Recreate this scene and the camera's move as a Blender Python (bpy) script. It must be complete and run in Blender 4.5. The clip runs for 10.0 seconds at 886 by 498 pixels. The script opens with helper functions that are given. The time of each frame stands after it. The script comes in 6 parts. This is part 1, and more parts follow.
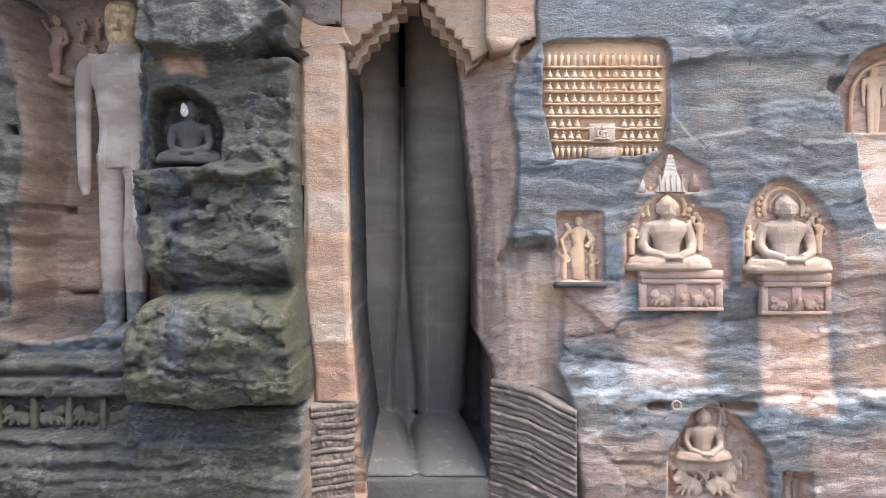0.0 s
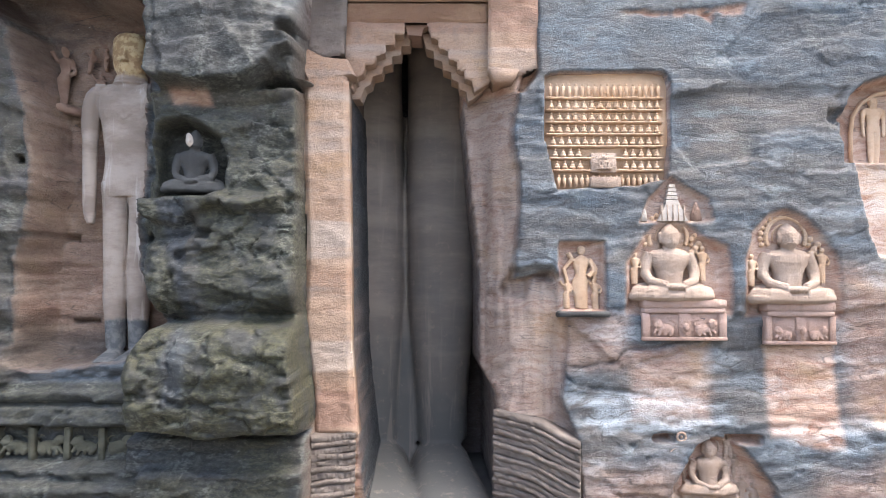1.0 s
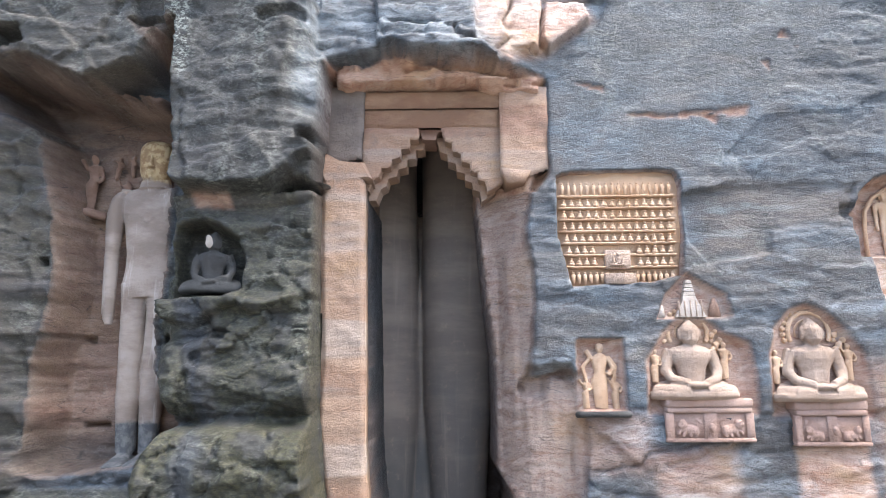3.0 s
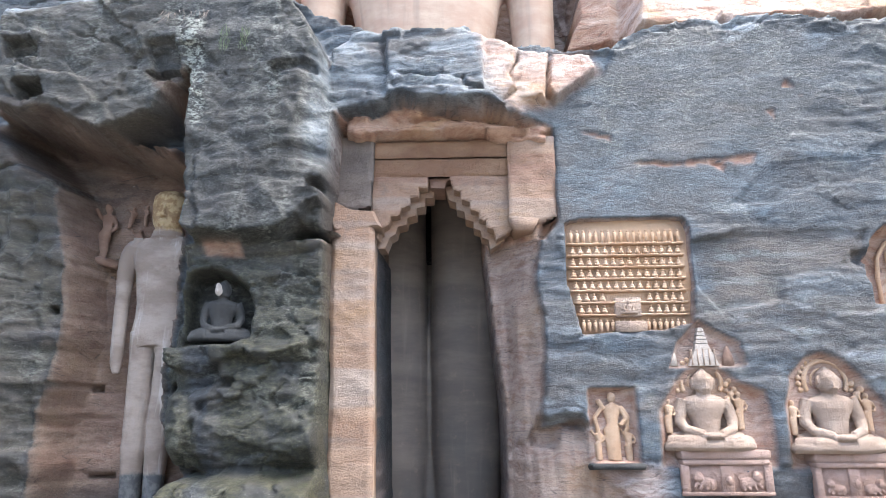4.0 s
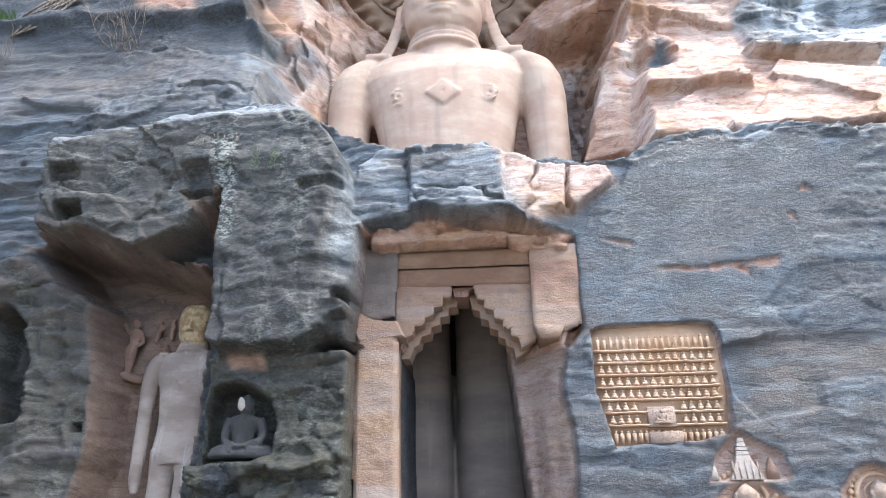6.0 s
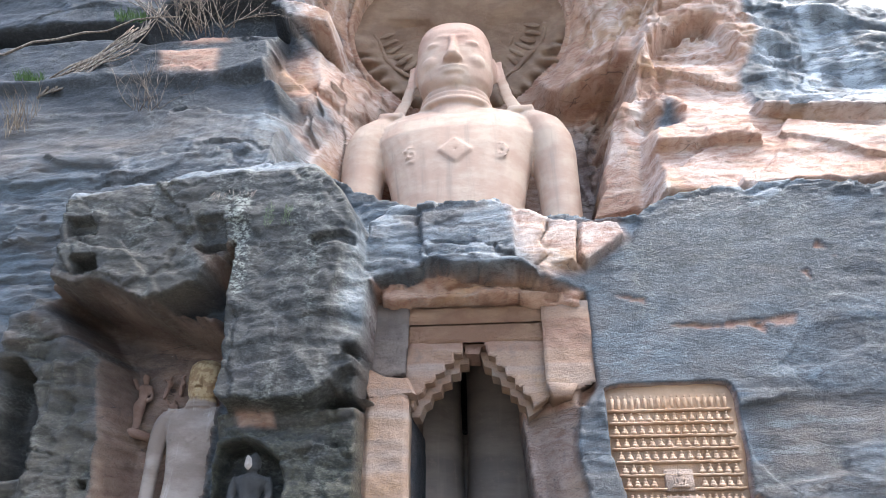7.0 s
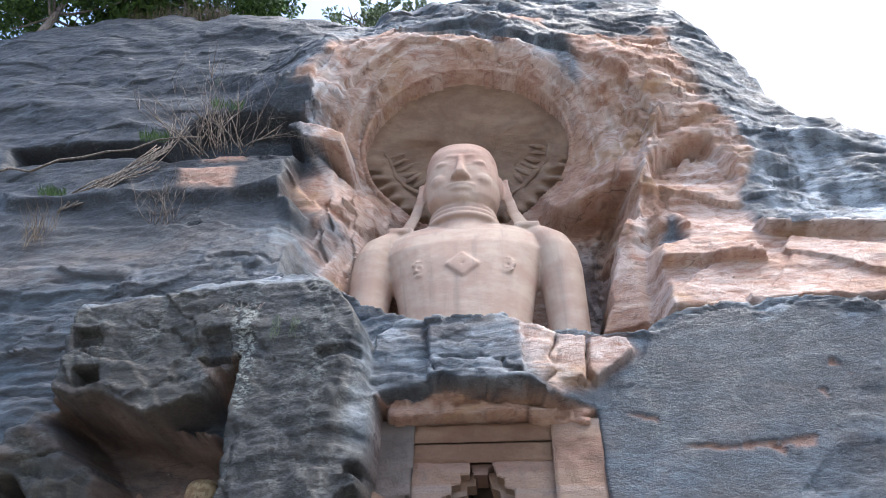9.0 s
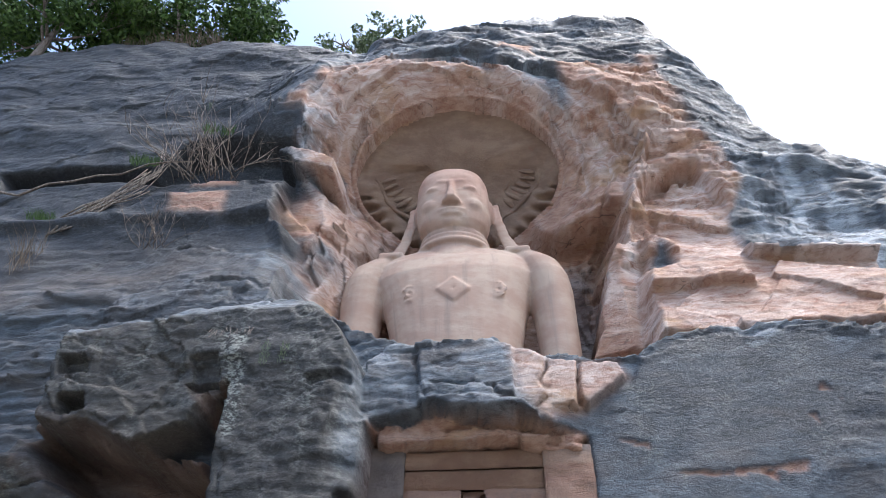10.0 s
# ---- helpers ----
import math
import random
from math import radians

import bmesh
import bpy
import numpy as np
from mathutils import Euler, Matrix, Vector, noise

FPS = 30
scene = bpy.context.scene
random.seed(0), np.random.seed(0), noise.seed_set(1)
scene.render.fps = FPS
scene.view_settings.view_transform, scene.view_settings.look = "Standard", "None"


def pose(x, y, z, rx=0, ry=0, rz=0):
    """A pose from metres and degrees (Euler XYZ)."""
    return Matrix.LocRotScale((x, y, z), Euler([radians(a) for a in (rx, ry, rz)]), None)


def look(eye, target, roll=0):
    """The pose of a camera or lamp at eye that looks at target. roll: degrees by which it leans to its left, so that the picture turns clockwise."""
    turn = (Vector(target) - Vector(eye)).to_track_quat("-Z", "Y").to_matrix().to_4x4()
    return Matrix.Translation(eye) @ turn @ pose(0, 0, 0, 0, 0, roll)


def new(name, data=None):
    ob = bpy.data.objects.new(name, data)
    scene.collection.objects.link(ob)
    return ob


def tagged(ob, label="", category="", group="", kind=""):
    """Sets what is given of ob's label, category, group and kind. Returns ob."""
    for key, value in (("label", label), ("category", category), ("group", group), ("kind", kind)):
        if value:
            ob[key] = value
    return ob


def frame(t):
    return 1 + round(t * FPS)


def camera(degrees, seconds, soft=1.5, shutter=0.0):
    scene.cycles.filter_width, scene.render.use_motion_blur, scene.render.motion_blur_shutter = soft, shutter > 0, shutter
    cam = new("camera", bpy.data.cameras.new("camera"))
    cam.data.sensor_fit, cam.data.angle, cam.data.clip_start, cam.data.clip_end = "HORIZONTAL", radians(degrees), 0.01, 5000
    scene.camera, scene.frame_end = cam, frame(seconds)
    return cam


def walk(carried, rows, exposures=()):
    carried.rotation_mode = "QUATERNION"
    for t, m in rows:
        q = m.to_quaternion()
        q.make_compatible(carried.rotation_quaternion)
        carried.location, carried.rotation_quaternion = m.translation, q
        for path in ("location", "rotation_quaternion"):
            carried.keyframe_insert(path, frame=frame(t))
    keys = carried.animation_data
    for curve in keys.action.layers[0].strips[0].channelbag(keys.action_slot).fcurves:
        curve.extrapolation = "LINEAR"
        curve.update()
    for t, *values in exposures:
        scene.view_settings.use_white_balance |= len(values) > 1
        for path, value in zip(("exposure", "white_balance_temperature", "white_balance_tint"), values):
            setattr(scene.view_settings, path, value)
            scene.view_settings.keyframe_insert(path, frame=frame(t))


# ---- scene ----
# ---------------------------------------------------------------- camera
cam = camera(68.2, 10.0, soft=0.7)
EYE = (0.0, 0.0, 1.6)
# seconds, yaw, pitch, roll
PATH = [
    (0.0, 0.0, 0.0, 0.0), (0.5, 0.06, 1.05, 0.1), (1.0, 0.2, 2.52, -0.12), (1.5, 0.48, 4.56, 0.23),
    (2.0, 1.01, 6.64, 0.35), (2.5, 1.32, 8.92, 0.42), (4.0, 2.36, 15.27, 0.2), (4.5, 3.13, 17.57, 0.84),
    (5.0, 3.27, 20.06, 0.28), (5.5, 4.03, 22.49, 0.63), (7.0, 5.44, 29.71, -0.16), (7.5, 6.08, 32.43, 0.05),
    (8.0, 6.43, 34.83, -0.14), (8.5, 6.4, 37.35, -0.69), (9.0, 5.74, 39.63, -0.85), (9.5, 4.79, 41.43, -1.07),
    (10.0, 5.11, 41.79, -0.34)]
EXPOSURES = [(0.0, 2.63, 6650, 6), (2.5, 2.66, 6500, 6), (5.0, 2.55, 6200, 4), (7.5, 2.28, 6150, 5), (8.5, 2.0, 6080, 6), (9.0, 1.92, 6050, 7), (10.0, 1.64, 6050, 7)]
walk(cam, [(t, pose(*EYE, 90 + p, r, y)) for t, y, p, r in PATH], EXPOSURES)

# ---------------------------------------------------------------- light
SUN_EL, SUN_AZ = 68, 108          # degrees; azimuth from +y towards +x; a hazy sun almost overhead
world = bpy.data.worlds.new("sky")
scene.world = world
world.use_nodes = True
wn = world.node_tree.nodes
sky = wn.new("ShaderNodeTexSky")
sky.sky_type, sky.sun_disc = "NISHITA", False
sky.sun_elevation, sky.sun_rotation = radians(SUN_EL), radians(SUN_AZ)
sky.air_density, sky.dust_density = 1.0, 4.0
world.node_tree.links.new(sky.outputs[0], wn["Background"].inputs[0])
wn["Background"].inputs[1].default_value = 0.15
sun_way = Vector((math.sin(radians(SUN_AZ)) * math.cos(radians(SUN_EL)), math.cos(radians(SUN_AZ)) * math.cos(radians(SUN_EL)),
                  math.sin(radians(SUN_EL))))
sun_data = bpy.data.lights.new("sun", "SUN")
sun_data.energy, sun_data.angle, sun_data.color = 0.9, radians(45), (1, 0.97, 0.93)
sun = new("sun", sun_data)
sun.matrix_world = look(sun_way * 60, (0, 0, 0))

# ---------------------------------------------------------------- materials
class Nodes:
    """Short hand for building a node tree."""

    def __init__(self, name):
        self.mat = bpy.data.materials.new(name)
        self.mat.use_nodes = True
        self.tree = self.mat.node_tree
        self.bsdf = self.tree.nodes["Principled BSDF"]
        self.bsdf.inputs["Specular IOR Level"].default_value = 0.3
        geo = self.tree.nodes.new("ShaderNodeNewGeometry")
        self.pos = geo.outputs["Position"]
        self.island = geo.outputs["Random Per Island"]

    def put(self, sock, value):
        if isinstance(value, (int, float)):
            sock.default_value = value
        elif isinstance(value, tuple):
            sock.default_value = value if len(value) == len(sock.default_value) else (*value, 1)
        else:
            self.tree.links.new(value, sock)

    def scaled(self, sx, sy, sz, source=None):
        n = self.tree.nodes.new("ShaderNodeMapping")
        self.put(n.inputs[0], source or self.pos)
        n.inputs[3].default_value = (sx, sy, sz)
        return n.outputs[0]

    def noise(self, vec, scale, detail=4, rough=0.6, distort=0.0):
        n = self.tree.nodes.new("ShaderNodeTexNoise")
        self.put(n.inputs["Vector"], vec)
        n.inputs["Scale"].default_value, n.inputs["Detail"].default_value = scale, detail
        n.inputs["Roughness"].default_value, n.inputs["Distortion"].default_value = rough, distort
        return n.outputs[0]

    def warped(self, amount):
        n = self.tree.nodes.new("ShaderNodeVectorMath")
        n.operation = "MULTIPLY_ADD"
        t = self.tree.nodes.new("ShaderNodeTexNoise")
        t.inputs["Scale"].default_value, t.inputs["Detail"].default_value = 1.5, 4
        self.put(t.inputs["Vector"], self.pos)
        self.put(n.inputs[0], t.outputs["Color"])
        n.inputs[1].default_value = (amount, amount, amount)
        self.put(n.inputs[2], self.pos)
        return n.outputs[0]

    def cells(self, vec, scale, feature="F1"):
        n = self.tree.nodes.new("ShaderNodeTexVoronoi")
        n.feature = feature
        self.put(n.inputs["Vector"], vec)
        n.inputs["Scale"].default_value = scale
        return n.outputs["Distance"]

    def span(self, value, a, b, lo=0.0, hi=1.0):
        n = self.tree.nodes.new("ShaderNodeMapRange")
        n.interpolation_type = "SMOOTHSTEP"
        self.put(n.inputs[0], value)
        for i, v in enumerate((a, b, lo, hi)):
            n.inputs[i + 1].default_value = v
        return n.outputs[0]

    def mix(self, fac, a, b):
        n = self.tree.nodes.new("ShaderNodeMix")
        n.data_type = "RGBA"
        self.put(n.inputs["Factor"], fac)
        self.put(n.inputs[6], a)
        self.put(n.inputs[7], b)
        return n.outputs[2]

    def math(self, op, a, b=0.0):
        n = self.tree.nodes.new("ShaderNodeMath")
        n.operation, n.use_clamp = op, False
        self.put(n.inputs[0], a)
        self.put(n.inputs[1], b)
        return n.outputs[0]

    def attribute(self, name):
        n = self.tree.nodes.new("ShaderNodeAttribute")
        n.attribute_name = name
        s = self.tree.nodes.new("ShaderNodeSeparateColor")
        self.tree.links.new(n.outputs["Color"], s.inputs[0])
        return s.outputs

    def random(self):
        return self.tree.nodes.new("ShaderNodeObjectInfo").outputs["Random"]

    def bump(self, height, strength, distance, normal=None):
        n = self.tree.nodes.new("ShaderNodeBump")
        n.inputs["Strength"].default_value, n.inputs["Distance"].default_value = strength, distance
        self.put(n.inputs["Height"], height)
        if normal:
            self.put(n.inputs["Normal"], normal)
        return n.outputs[0]

    def done(self, colour, rough, normal=None):
        self.put(self.bsdf.inputs["Base Color"], colour)
        self.put(self.bsdf.inputs["Roughness"], rough)
        if normal:
            self.put(self.bsdf.inputs["Normal"], normal)
        return self.mat


def sandstone_colour(k, warm=1.0):
    """Bedded pink to ochre sandstone."""
    beds = k.noise(k.scaled(0.35, 0.35, 2.6), 1.0, 5, 0.6, 0.6)
    blotch = k.noise(k.pos, 1.3, 4, 0.6)
    c = k.mix(k.span(beds, 0.35, 0.62), (0.40, 0.222, 0.15), (0.53, 0.36, 0.265))
    c = k.mix(k.span(blotch, 0.55, 0.75), c, (0.46, 0.27, 0.14))
    return k.mix(k.span(k.noise(k.pos, 2.1, 5, 0.7), 0.52, 0.78), c, (0.27, 0.185, 0.155))


def rock_material():
    k = Nodes("weathered_sandstone_cliff")
    k.bsdf.inputs["Specular IOR Level"].default_value = 0.4
    fresh, moss, white = k.attribute("mask")[:3]
    soot_shade, brown, lichen = k.attribute("stain_shade")[:3]
    beds = k.noise(k.scaled(0.5, 0.5, 2.4), 1.6, 6, 0.65, 0.8)
    mid = k.noise(k.pos, 2.2, 6, 0.65)
    wash = k.noise(k.scaled(0.55, 0.55, 1.1), 0.9, 4, 0.6, 0.5)
    streak = k.noise(k.scaled(0.8, 0.8, 2.9, k.warped(0.45)), 2.3, 9, 0.7, 0.9)
    fine = k.noise(k.scaled(1, 1, 1.9), 13, 6, 0.7)
    grain = k.noise(k.pos, 70, 3, 0.7)
    grit = k.noise(k.scaled(1, 1, 1.5), 30, 6, 0.75)
    # dark blue-grey weathering skin, drawn out along the beds
    skin = k.mix(k.span(streak, 0.34, 0.66), (0.040, 0.051, 0.066), (0.122, 0.155, 0.192))
    skin = k.mix(k.span(wash, 0.42, 0.66, 0, 0.7), skin, (0.108, 0.092, 0.085))
    skin = k.mix(k.span(beds, 0.62, 0.44, 0, 0.45), skin, (0.042, 0.046, 0.054))
    skin = k.mix(k.span(fine, 0.58, 0.74, 0, 0.3), skin, (0.22, 0.25, 0.28))
    skin = k.mix(k.span(fine, 0.44, 0.30, 0, 0.7), skin, (0.038, 0.042, 0.05))
    skin = k.mix(brown, skin, k.mix(k.span(beds, 0.4, 0.6), (0.060, 0.050, 0.043), (0.155, 0.122, 0.10)))
    # bright bedded sandstone where the skin has broken away
    sand = k.mix(k.span(streak, 0.34, 0.64), (0.345, 0.18, 0.125), (0.50, 0.33, 0.245))
    sand = k.mix(k.span(wash, 0.50, 0.70, 0, 0.8), sand, (0.44, 0.27, 0.15))
    sand = k.mix(k.span(mid, 0.58, 0.74, 0, 0.6), sand, (0.28, 0.135, 0.10))
    sand = k.mix(k.span(beds, 0.56, 0.72, 0, 0.6), sand, (0.56, 0.44, 0.36))
    sand = k.mix(k.span(k.noise(k.pos, 1.7, 6, 0.66, 1.6), 0.44, 0.32, 0, 0.55), sand, (0.19, 0.115, 0.09))
    colour = k.mix(fresh, skin, sand)
    green = k.mix(k.span(fine, 0.40, 0.62), (0.019, 0.018, 0.011), (0.070, 0.066, 0.034))
    green = k.mix(k.span(mid, 0.46, 0.66), green, (0.035, 0.034, 0.031))
    green = k.mix(k.span(streak, 0.58, 0.70, 0, 0.5), green, (0.092, 0.09, 0.070))
    green = k.mix(k.span(k.cells(k.pos, 9), 0.22, 0.05, 0, 0.4), green, (0.11, 0.11, 0.085))
    colour = k.mix(moss, colour, green)
    # near-black tone for dark stains and for shade painted into recesses
    colour = k.mix(soot_shade, colour, k.mix(k.span(fine, 0.4, 0.65), (0.016, 0.018, 0.022), (0.045, 0.049, 0.058)))
    speck = k.math("MULTIPLY", white, k.span(streak, 0.30, 0.58))
    colour = k.mix(speck, colour, k.mix(fresh, (0.38, 0.42, 0.46), (0.66, 0.56, 0.51)))
    colour = k.mix(k.math("MULTIPLY", lichen, k.span(fine, 0.45, 0.6)), colour, (0.30, 0.315, 0.28))
    colour = k.mix(k.math("MULTIPLY", k.span(grit, 0.48, 0.34, 0, 0.65), k.span(fresh, 0, 1, 1.0, 0.35)), colour, (0.035, 0.034, 0.034))
    colour = k.mix(k.span(grit, 0.56, 0.70, 0, 0.25), colour, (0.46, 0.44, 0.42))
    colour = k.mix(k.math("MULTIPLY", k.span(fine, 0.66, 0.72, 0, 0.7), k.span(mid, 0.5, 0.6)), colour, (0.44, 0.46, 0.47))
    crack = k.span(k.cells(k.scaled(0.8, 0.8, 2.6, k.warped(0.25)), 2.2, "DISTANCE_TO_EDGE"), 0.0, 0.035)
    split = k.span(k.cells(k.scaled(0.22, 0.22, 3.0, k.warped(0.12)), 3.1, "DISTANCE_TO_EDGE"), 0.0, 0.03)
    colour = k.mix(k.math("MULTIPLY", k.span(split, 0.0, 0.8, 0.5, 0.0), k.span(mid, 0.46, 0.58)), colour, (0.03, 0.03, 0.032))
    n = k.bump(grain, 0.4, 0.02)
    n = k.bump(grit, 0.6, 0.035, n)
    n = k.bump(streak, 0.25, 0.05, n)
    n = k.bump(fine, 0.5, 0.05, n)
    n = k.bump(crack, 0.10, 0.025, n)
    n = k.bump(split, 0.2, 0.03, n)
    return k.done(colour, k.math("ADD", k.span(mid, 0.3, 0.7, 0.42, 0.65), k.math("MULTIPLY", fresh, 0.3)), n)


def carved_material(name, light, dark, dirt, bump=0.3, streak=True):
    """Dressed sandstone of statues and reliefs."""
    k = Nodes(name)
    tone = k.noise(k.scaled(0.8, 0.8, 1.6), 1.4, 5, 0.6)
    c = k.mix(k.span(tone, 0.36, 0.66), dark, light)
    if streak:
        runs = k.noise(k.scaled(3.5, 3.5, 0.25), 1.2, 4, 0.6)
        c = k.mix(k.span(runs, 0.55, 0.78, 0, 0.55), c, dirt)
    c = k.mix(k.span(k.noise(k.pos, 5, 5, 0.7), 0.56, 0.8, 0, 0.6), c, dirt)
    grain = k.noise(k.pos, 60, 4, 0.7)
    c = k.mix(k.span(grain, 0.4, 0.8, 0, 0.22), c, dirt)
    n = k.bump(grain, min(1, bump * 2), 0.02)
    n = k.bump(k.noise(k.pos, 16, 7, 0.72), min(1, bump * 2), 0.045, n)
    return k.done(c, 0.85, n)


def tooled_material():
    """Chisel-dressed jambs with diagonal tooling and colour bands."""
    k = Nodes("chiselled_sandstone")
    c = sandstone_colour(k)
    c = k.mix(k.span(k.noise(k.pos, 30, 4, 0.7), 0.45, 0.7, 0, 0.3), c, (0.56, 0.42, 0.33))
    band = k.noise(k.scaled(0.12, 0.12, 1.5), 1.0, 3, 0.5)
    c = k.mix(0.58, c, (0.205, 0.14, 0.098))
    c = k.mix(k.span(band, 0.52, 0.60, 0, 0.5), c, (0.36, 0.315, 0.285))
    c = k.mix(k.span(band, 0.44, 0.38, 0, 0.6), c, (0.25, 0.135, 0.10))
    c = k.mix(k.span(k.noise(k.pos, 2.4, 5, 0.65), 0.55, 0.72, 0, 0.6), c, (0.16, 0.125, 0.11))
    tilt = k.tree.nodes.new("ShaderNodeMapping")
    k.put(tilt.inputs[0], k.pos)
    tilt.inputs[2].default_value = (0, radians(24), 0)
    tilt.inputs[3].default_value = (9, 9, 22)
    tool = k.noise(tilt.outputs[0], 1.3, 4, 0.65, 0.8)
    c = k.mix(k.span(tool, 0.45, 0.62, 0.0, 0.18), c, (0.24, 0.17, 0.14))
    n = k.bump(tool, 0.5, 0.04)
    grit = k.noise(k.pos, 36, 6, 0.78)
    c = k.mix(k.span(grit, 0.5, 0.36, 0, 0.4), c, (0.16, 0.11, 0.09))
    n = k.bump(grit, 0.6, 0.03, n)
    return k.done(c, 0.85, n)


def ground_material():
    k = Nodes("dusty_ground")
    c = k.mix(k.span(k.noise(k.pos, 0.5, 6, 0.65), 0.4, 0.65), (0.145, 0.14, 0.128), (0.235, 0.225, 0.205))
    c = k.mix(k.span(k.noise(k.pos, 9, 5, 0.7), 0.5, 0.7, 0, 0.5), c, (0.12, 0.115, 0.095))
    return k.done(c, 0.95, k.bump(k.noise(k.pos, 14, 5, 0.7), 0.4, 0.04))


def plant_material(name, a, b, rough=0.65):
    k = Nodes(name)
    c = k.mix(k.island, a, b)
    k.bsdf.inputs["Subsurface Weight"].default_value = 0.0
    return k.done(c, rough)


def wood_material():
    k = Nodes("dry_bark")
    c = k.mix(k.span(k.noise(k.scaled(20, 20, 4), 1.0, 4, 0.6), 0.4, 0.65), (0.12, 0.095, 0.08), (0.28, 0.24, 0.205))
    return k.done(c, 0.9)


ROCK = rock_material()
TOOLED = tooled_material()


def colossus_material():
    """Cream sandstone, dusty grey legs darkened further for the shaft's shade, with tooling lines and bleached
    shoulders.
    """
    k = Nodes("cream_sandstone")
    tone = k.noise(k.scaled(0.8, 0.8, 1.6), 1.4, 5, 0.6)
    c = k.mix(k.span(tone, 0.36, 0.66), (0.40, 0.275, 0.215), (0.47, 0.36, 0.285))
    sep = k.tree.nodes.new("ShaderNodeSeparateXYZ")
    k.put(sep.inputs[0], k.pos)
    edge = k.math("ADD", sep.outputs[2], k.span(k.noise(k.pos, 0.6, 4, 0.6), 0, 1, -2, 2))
    dust_shade = k.mix(k.span(k.noise(k.scaled(0.4, 0.4, 1.6), 1.1, 5, 0.65), 0.36, 0.64), (0.135, 0.113, 0.10), (0.195, 0.16, 0.138))
    # feet darker still: shade at the shaft's bottom, painted into the colour
    dust_shade = k.mix(k.span(edge, 1.2, -1.0), dust_shade, (0.088, 0.085, 0.083))
    c = k.mix(k.span(edge, 8.5, 6.5), c, dust_shade)
    c = k.mix(k.span(edge, 13.2, 14.6, 0, 0.7), c, k.mix(k.span(tone, 0.4, 0.6), (0.40, 0.235, 0.18), (0.50, 0.32, 0.25)))
    runs = k.noise(k.scaled(3.5, 3.5, 0.2), 1.2, 4, 0.6)
    c = k.mix(k.span(runs, 0.55, 0.75, 0, 0.5), c, (0.26, 0.21, 0.18))
    c = k.mix(k.span(k.noise(k.pos, 5, 6, 0.7), 0.55, 0.8, 0, 0.5), c, (0.30, 0.22, 0.18))
    grain = k.noise(k.pos, 55, 4, 0.7)
    n = k.bump(grain, 0.25, 0.012)
    n = k.bump(k.noise(k.scaled(1, 1, 2), 5, 5, 0.65), 0.22, 0.03, n)
    return k.done(c, 0.82, n)


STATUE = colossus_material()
RELIEF = carved_material("ochre_relief_sandstone", (0.60, 0.43, 0.31), (0.50, 0.325, 0.21), (0.34, 0.22, 0.15))
PINKSTONE = carved_material("pink_carved_sandstone", (0.46, 0.35, 0.285), (0.37, 0.265, 0.205), (0.22, 0.165, 0.14), 0.45)
ROSESTONE = carved_material("rose_carved_sandstone", (0.46, 0.315, 0.265), (0.37, 0.24, 0.195), (0.22, 0.155, 0.13), 0.45)
BROWNSTONE = carved_material("brown_carved_sandstone", (0.36, 0.235, 0.18), (0.26, 0.155, 0.115), (0.16, 0.115, 0.09), 0.5, False)
GRIMESTONE = carved_material("grimy_worn_sandstone", (0.235, 0.19, 0.165), (0.15, 0.12, 0.105), (0.09, 0.075, 0.07), 0.6)
ORANGESTONE = carved_material("orange_banded_sandstone", (0.36, 0.225, 0.145), (0.25, 0.14, 0.09), (0.16, 0.095, 0.065), 0.6, False)
CANOPYSTONE = carved_material("mottled_canopy_sandstone", (0.36, 0.255, 0.18), (0.25, 0.168, 0.12), (0.36, 0.165, 0.125), 0.6, False)
GREYSTONE = carved_material("sooty_carved_sandstone", (0.085, 0.083, 0.082), (0.05, 0.048, 0.048), (0.13, 0.125, 0.12), 0.5)
GREYFLOOR = carved_material("dusty_grey_floor", (0.125, 0.12, 0.115), (0.085, 0.082, 0.08), (0.06, 0.055, 0.05), 0.5, False)
PALESTONE = carved_material("bleached_sandstone", (0.52, 0.46, 0.415), (0.41, 0.34, 0.29), (0.34, 0.28, 0.25))
MOSSSTONE = carved_material("mossy_carved_sandstone", (0.16, 0.15, 0.11), (0.085, 0.08, 0.06), (0.05, 0.05, 0.035), 0.5)


def shrine_figure_material():
    """Pale sandstone with an ochre-painted face and grey limewashed shins."""
    k = Nodes("painted_pale_sandstone")
    c = k.mix(k.span(k.noise(k.scaled(0.8, 0.8, 1.8), 1.6, 5, 0.6), 0.36, 0.66), (0.22, 0.172, 0.145), (0.335, 0.275, 0.24))
    c = k.mix(k.span(k.noise(k.scaled(4, 4, 0.4), 1.2, 4, 0.6), 0.56, 0.7, 0, 0.6), c, (0.52, 0.47, 0.44))
    sep = k.tree.nodes.new("ShaderNodeSeparateXYZ")
    k.put(sep.inputs[0], k.pos)
    z = k.math("ADD", sep.outputs[2], k.span(k.noise(k.pos, 3, 4, 0.6), 0.3, 0.7, -0.05, 0.05))
    c = k.mix(k.span(z, 4.86, 4.94), c, k.mix(k.span(k.noise(k.pos, 9, 4, 0.6), 0.4, 0.6), (0.24, 0.155, 0.085), (0.40, 0.30, 0.175)))
    c = k.mix(k.span(z, 0.95, 0.85), c, k.mix(k.span(k.noise(k.pos, 6, 5, 0.65), 0.4, 0.6), (0.085, 0.088, 0.093), (0.165, 0.162, 0.16)))
    n = k.bump(k.noise(k.pos, 16, 7, 0.72), 0.7, 0.04)
    return k.done(c, 0.85, n)


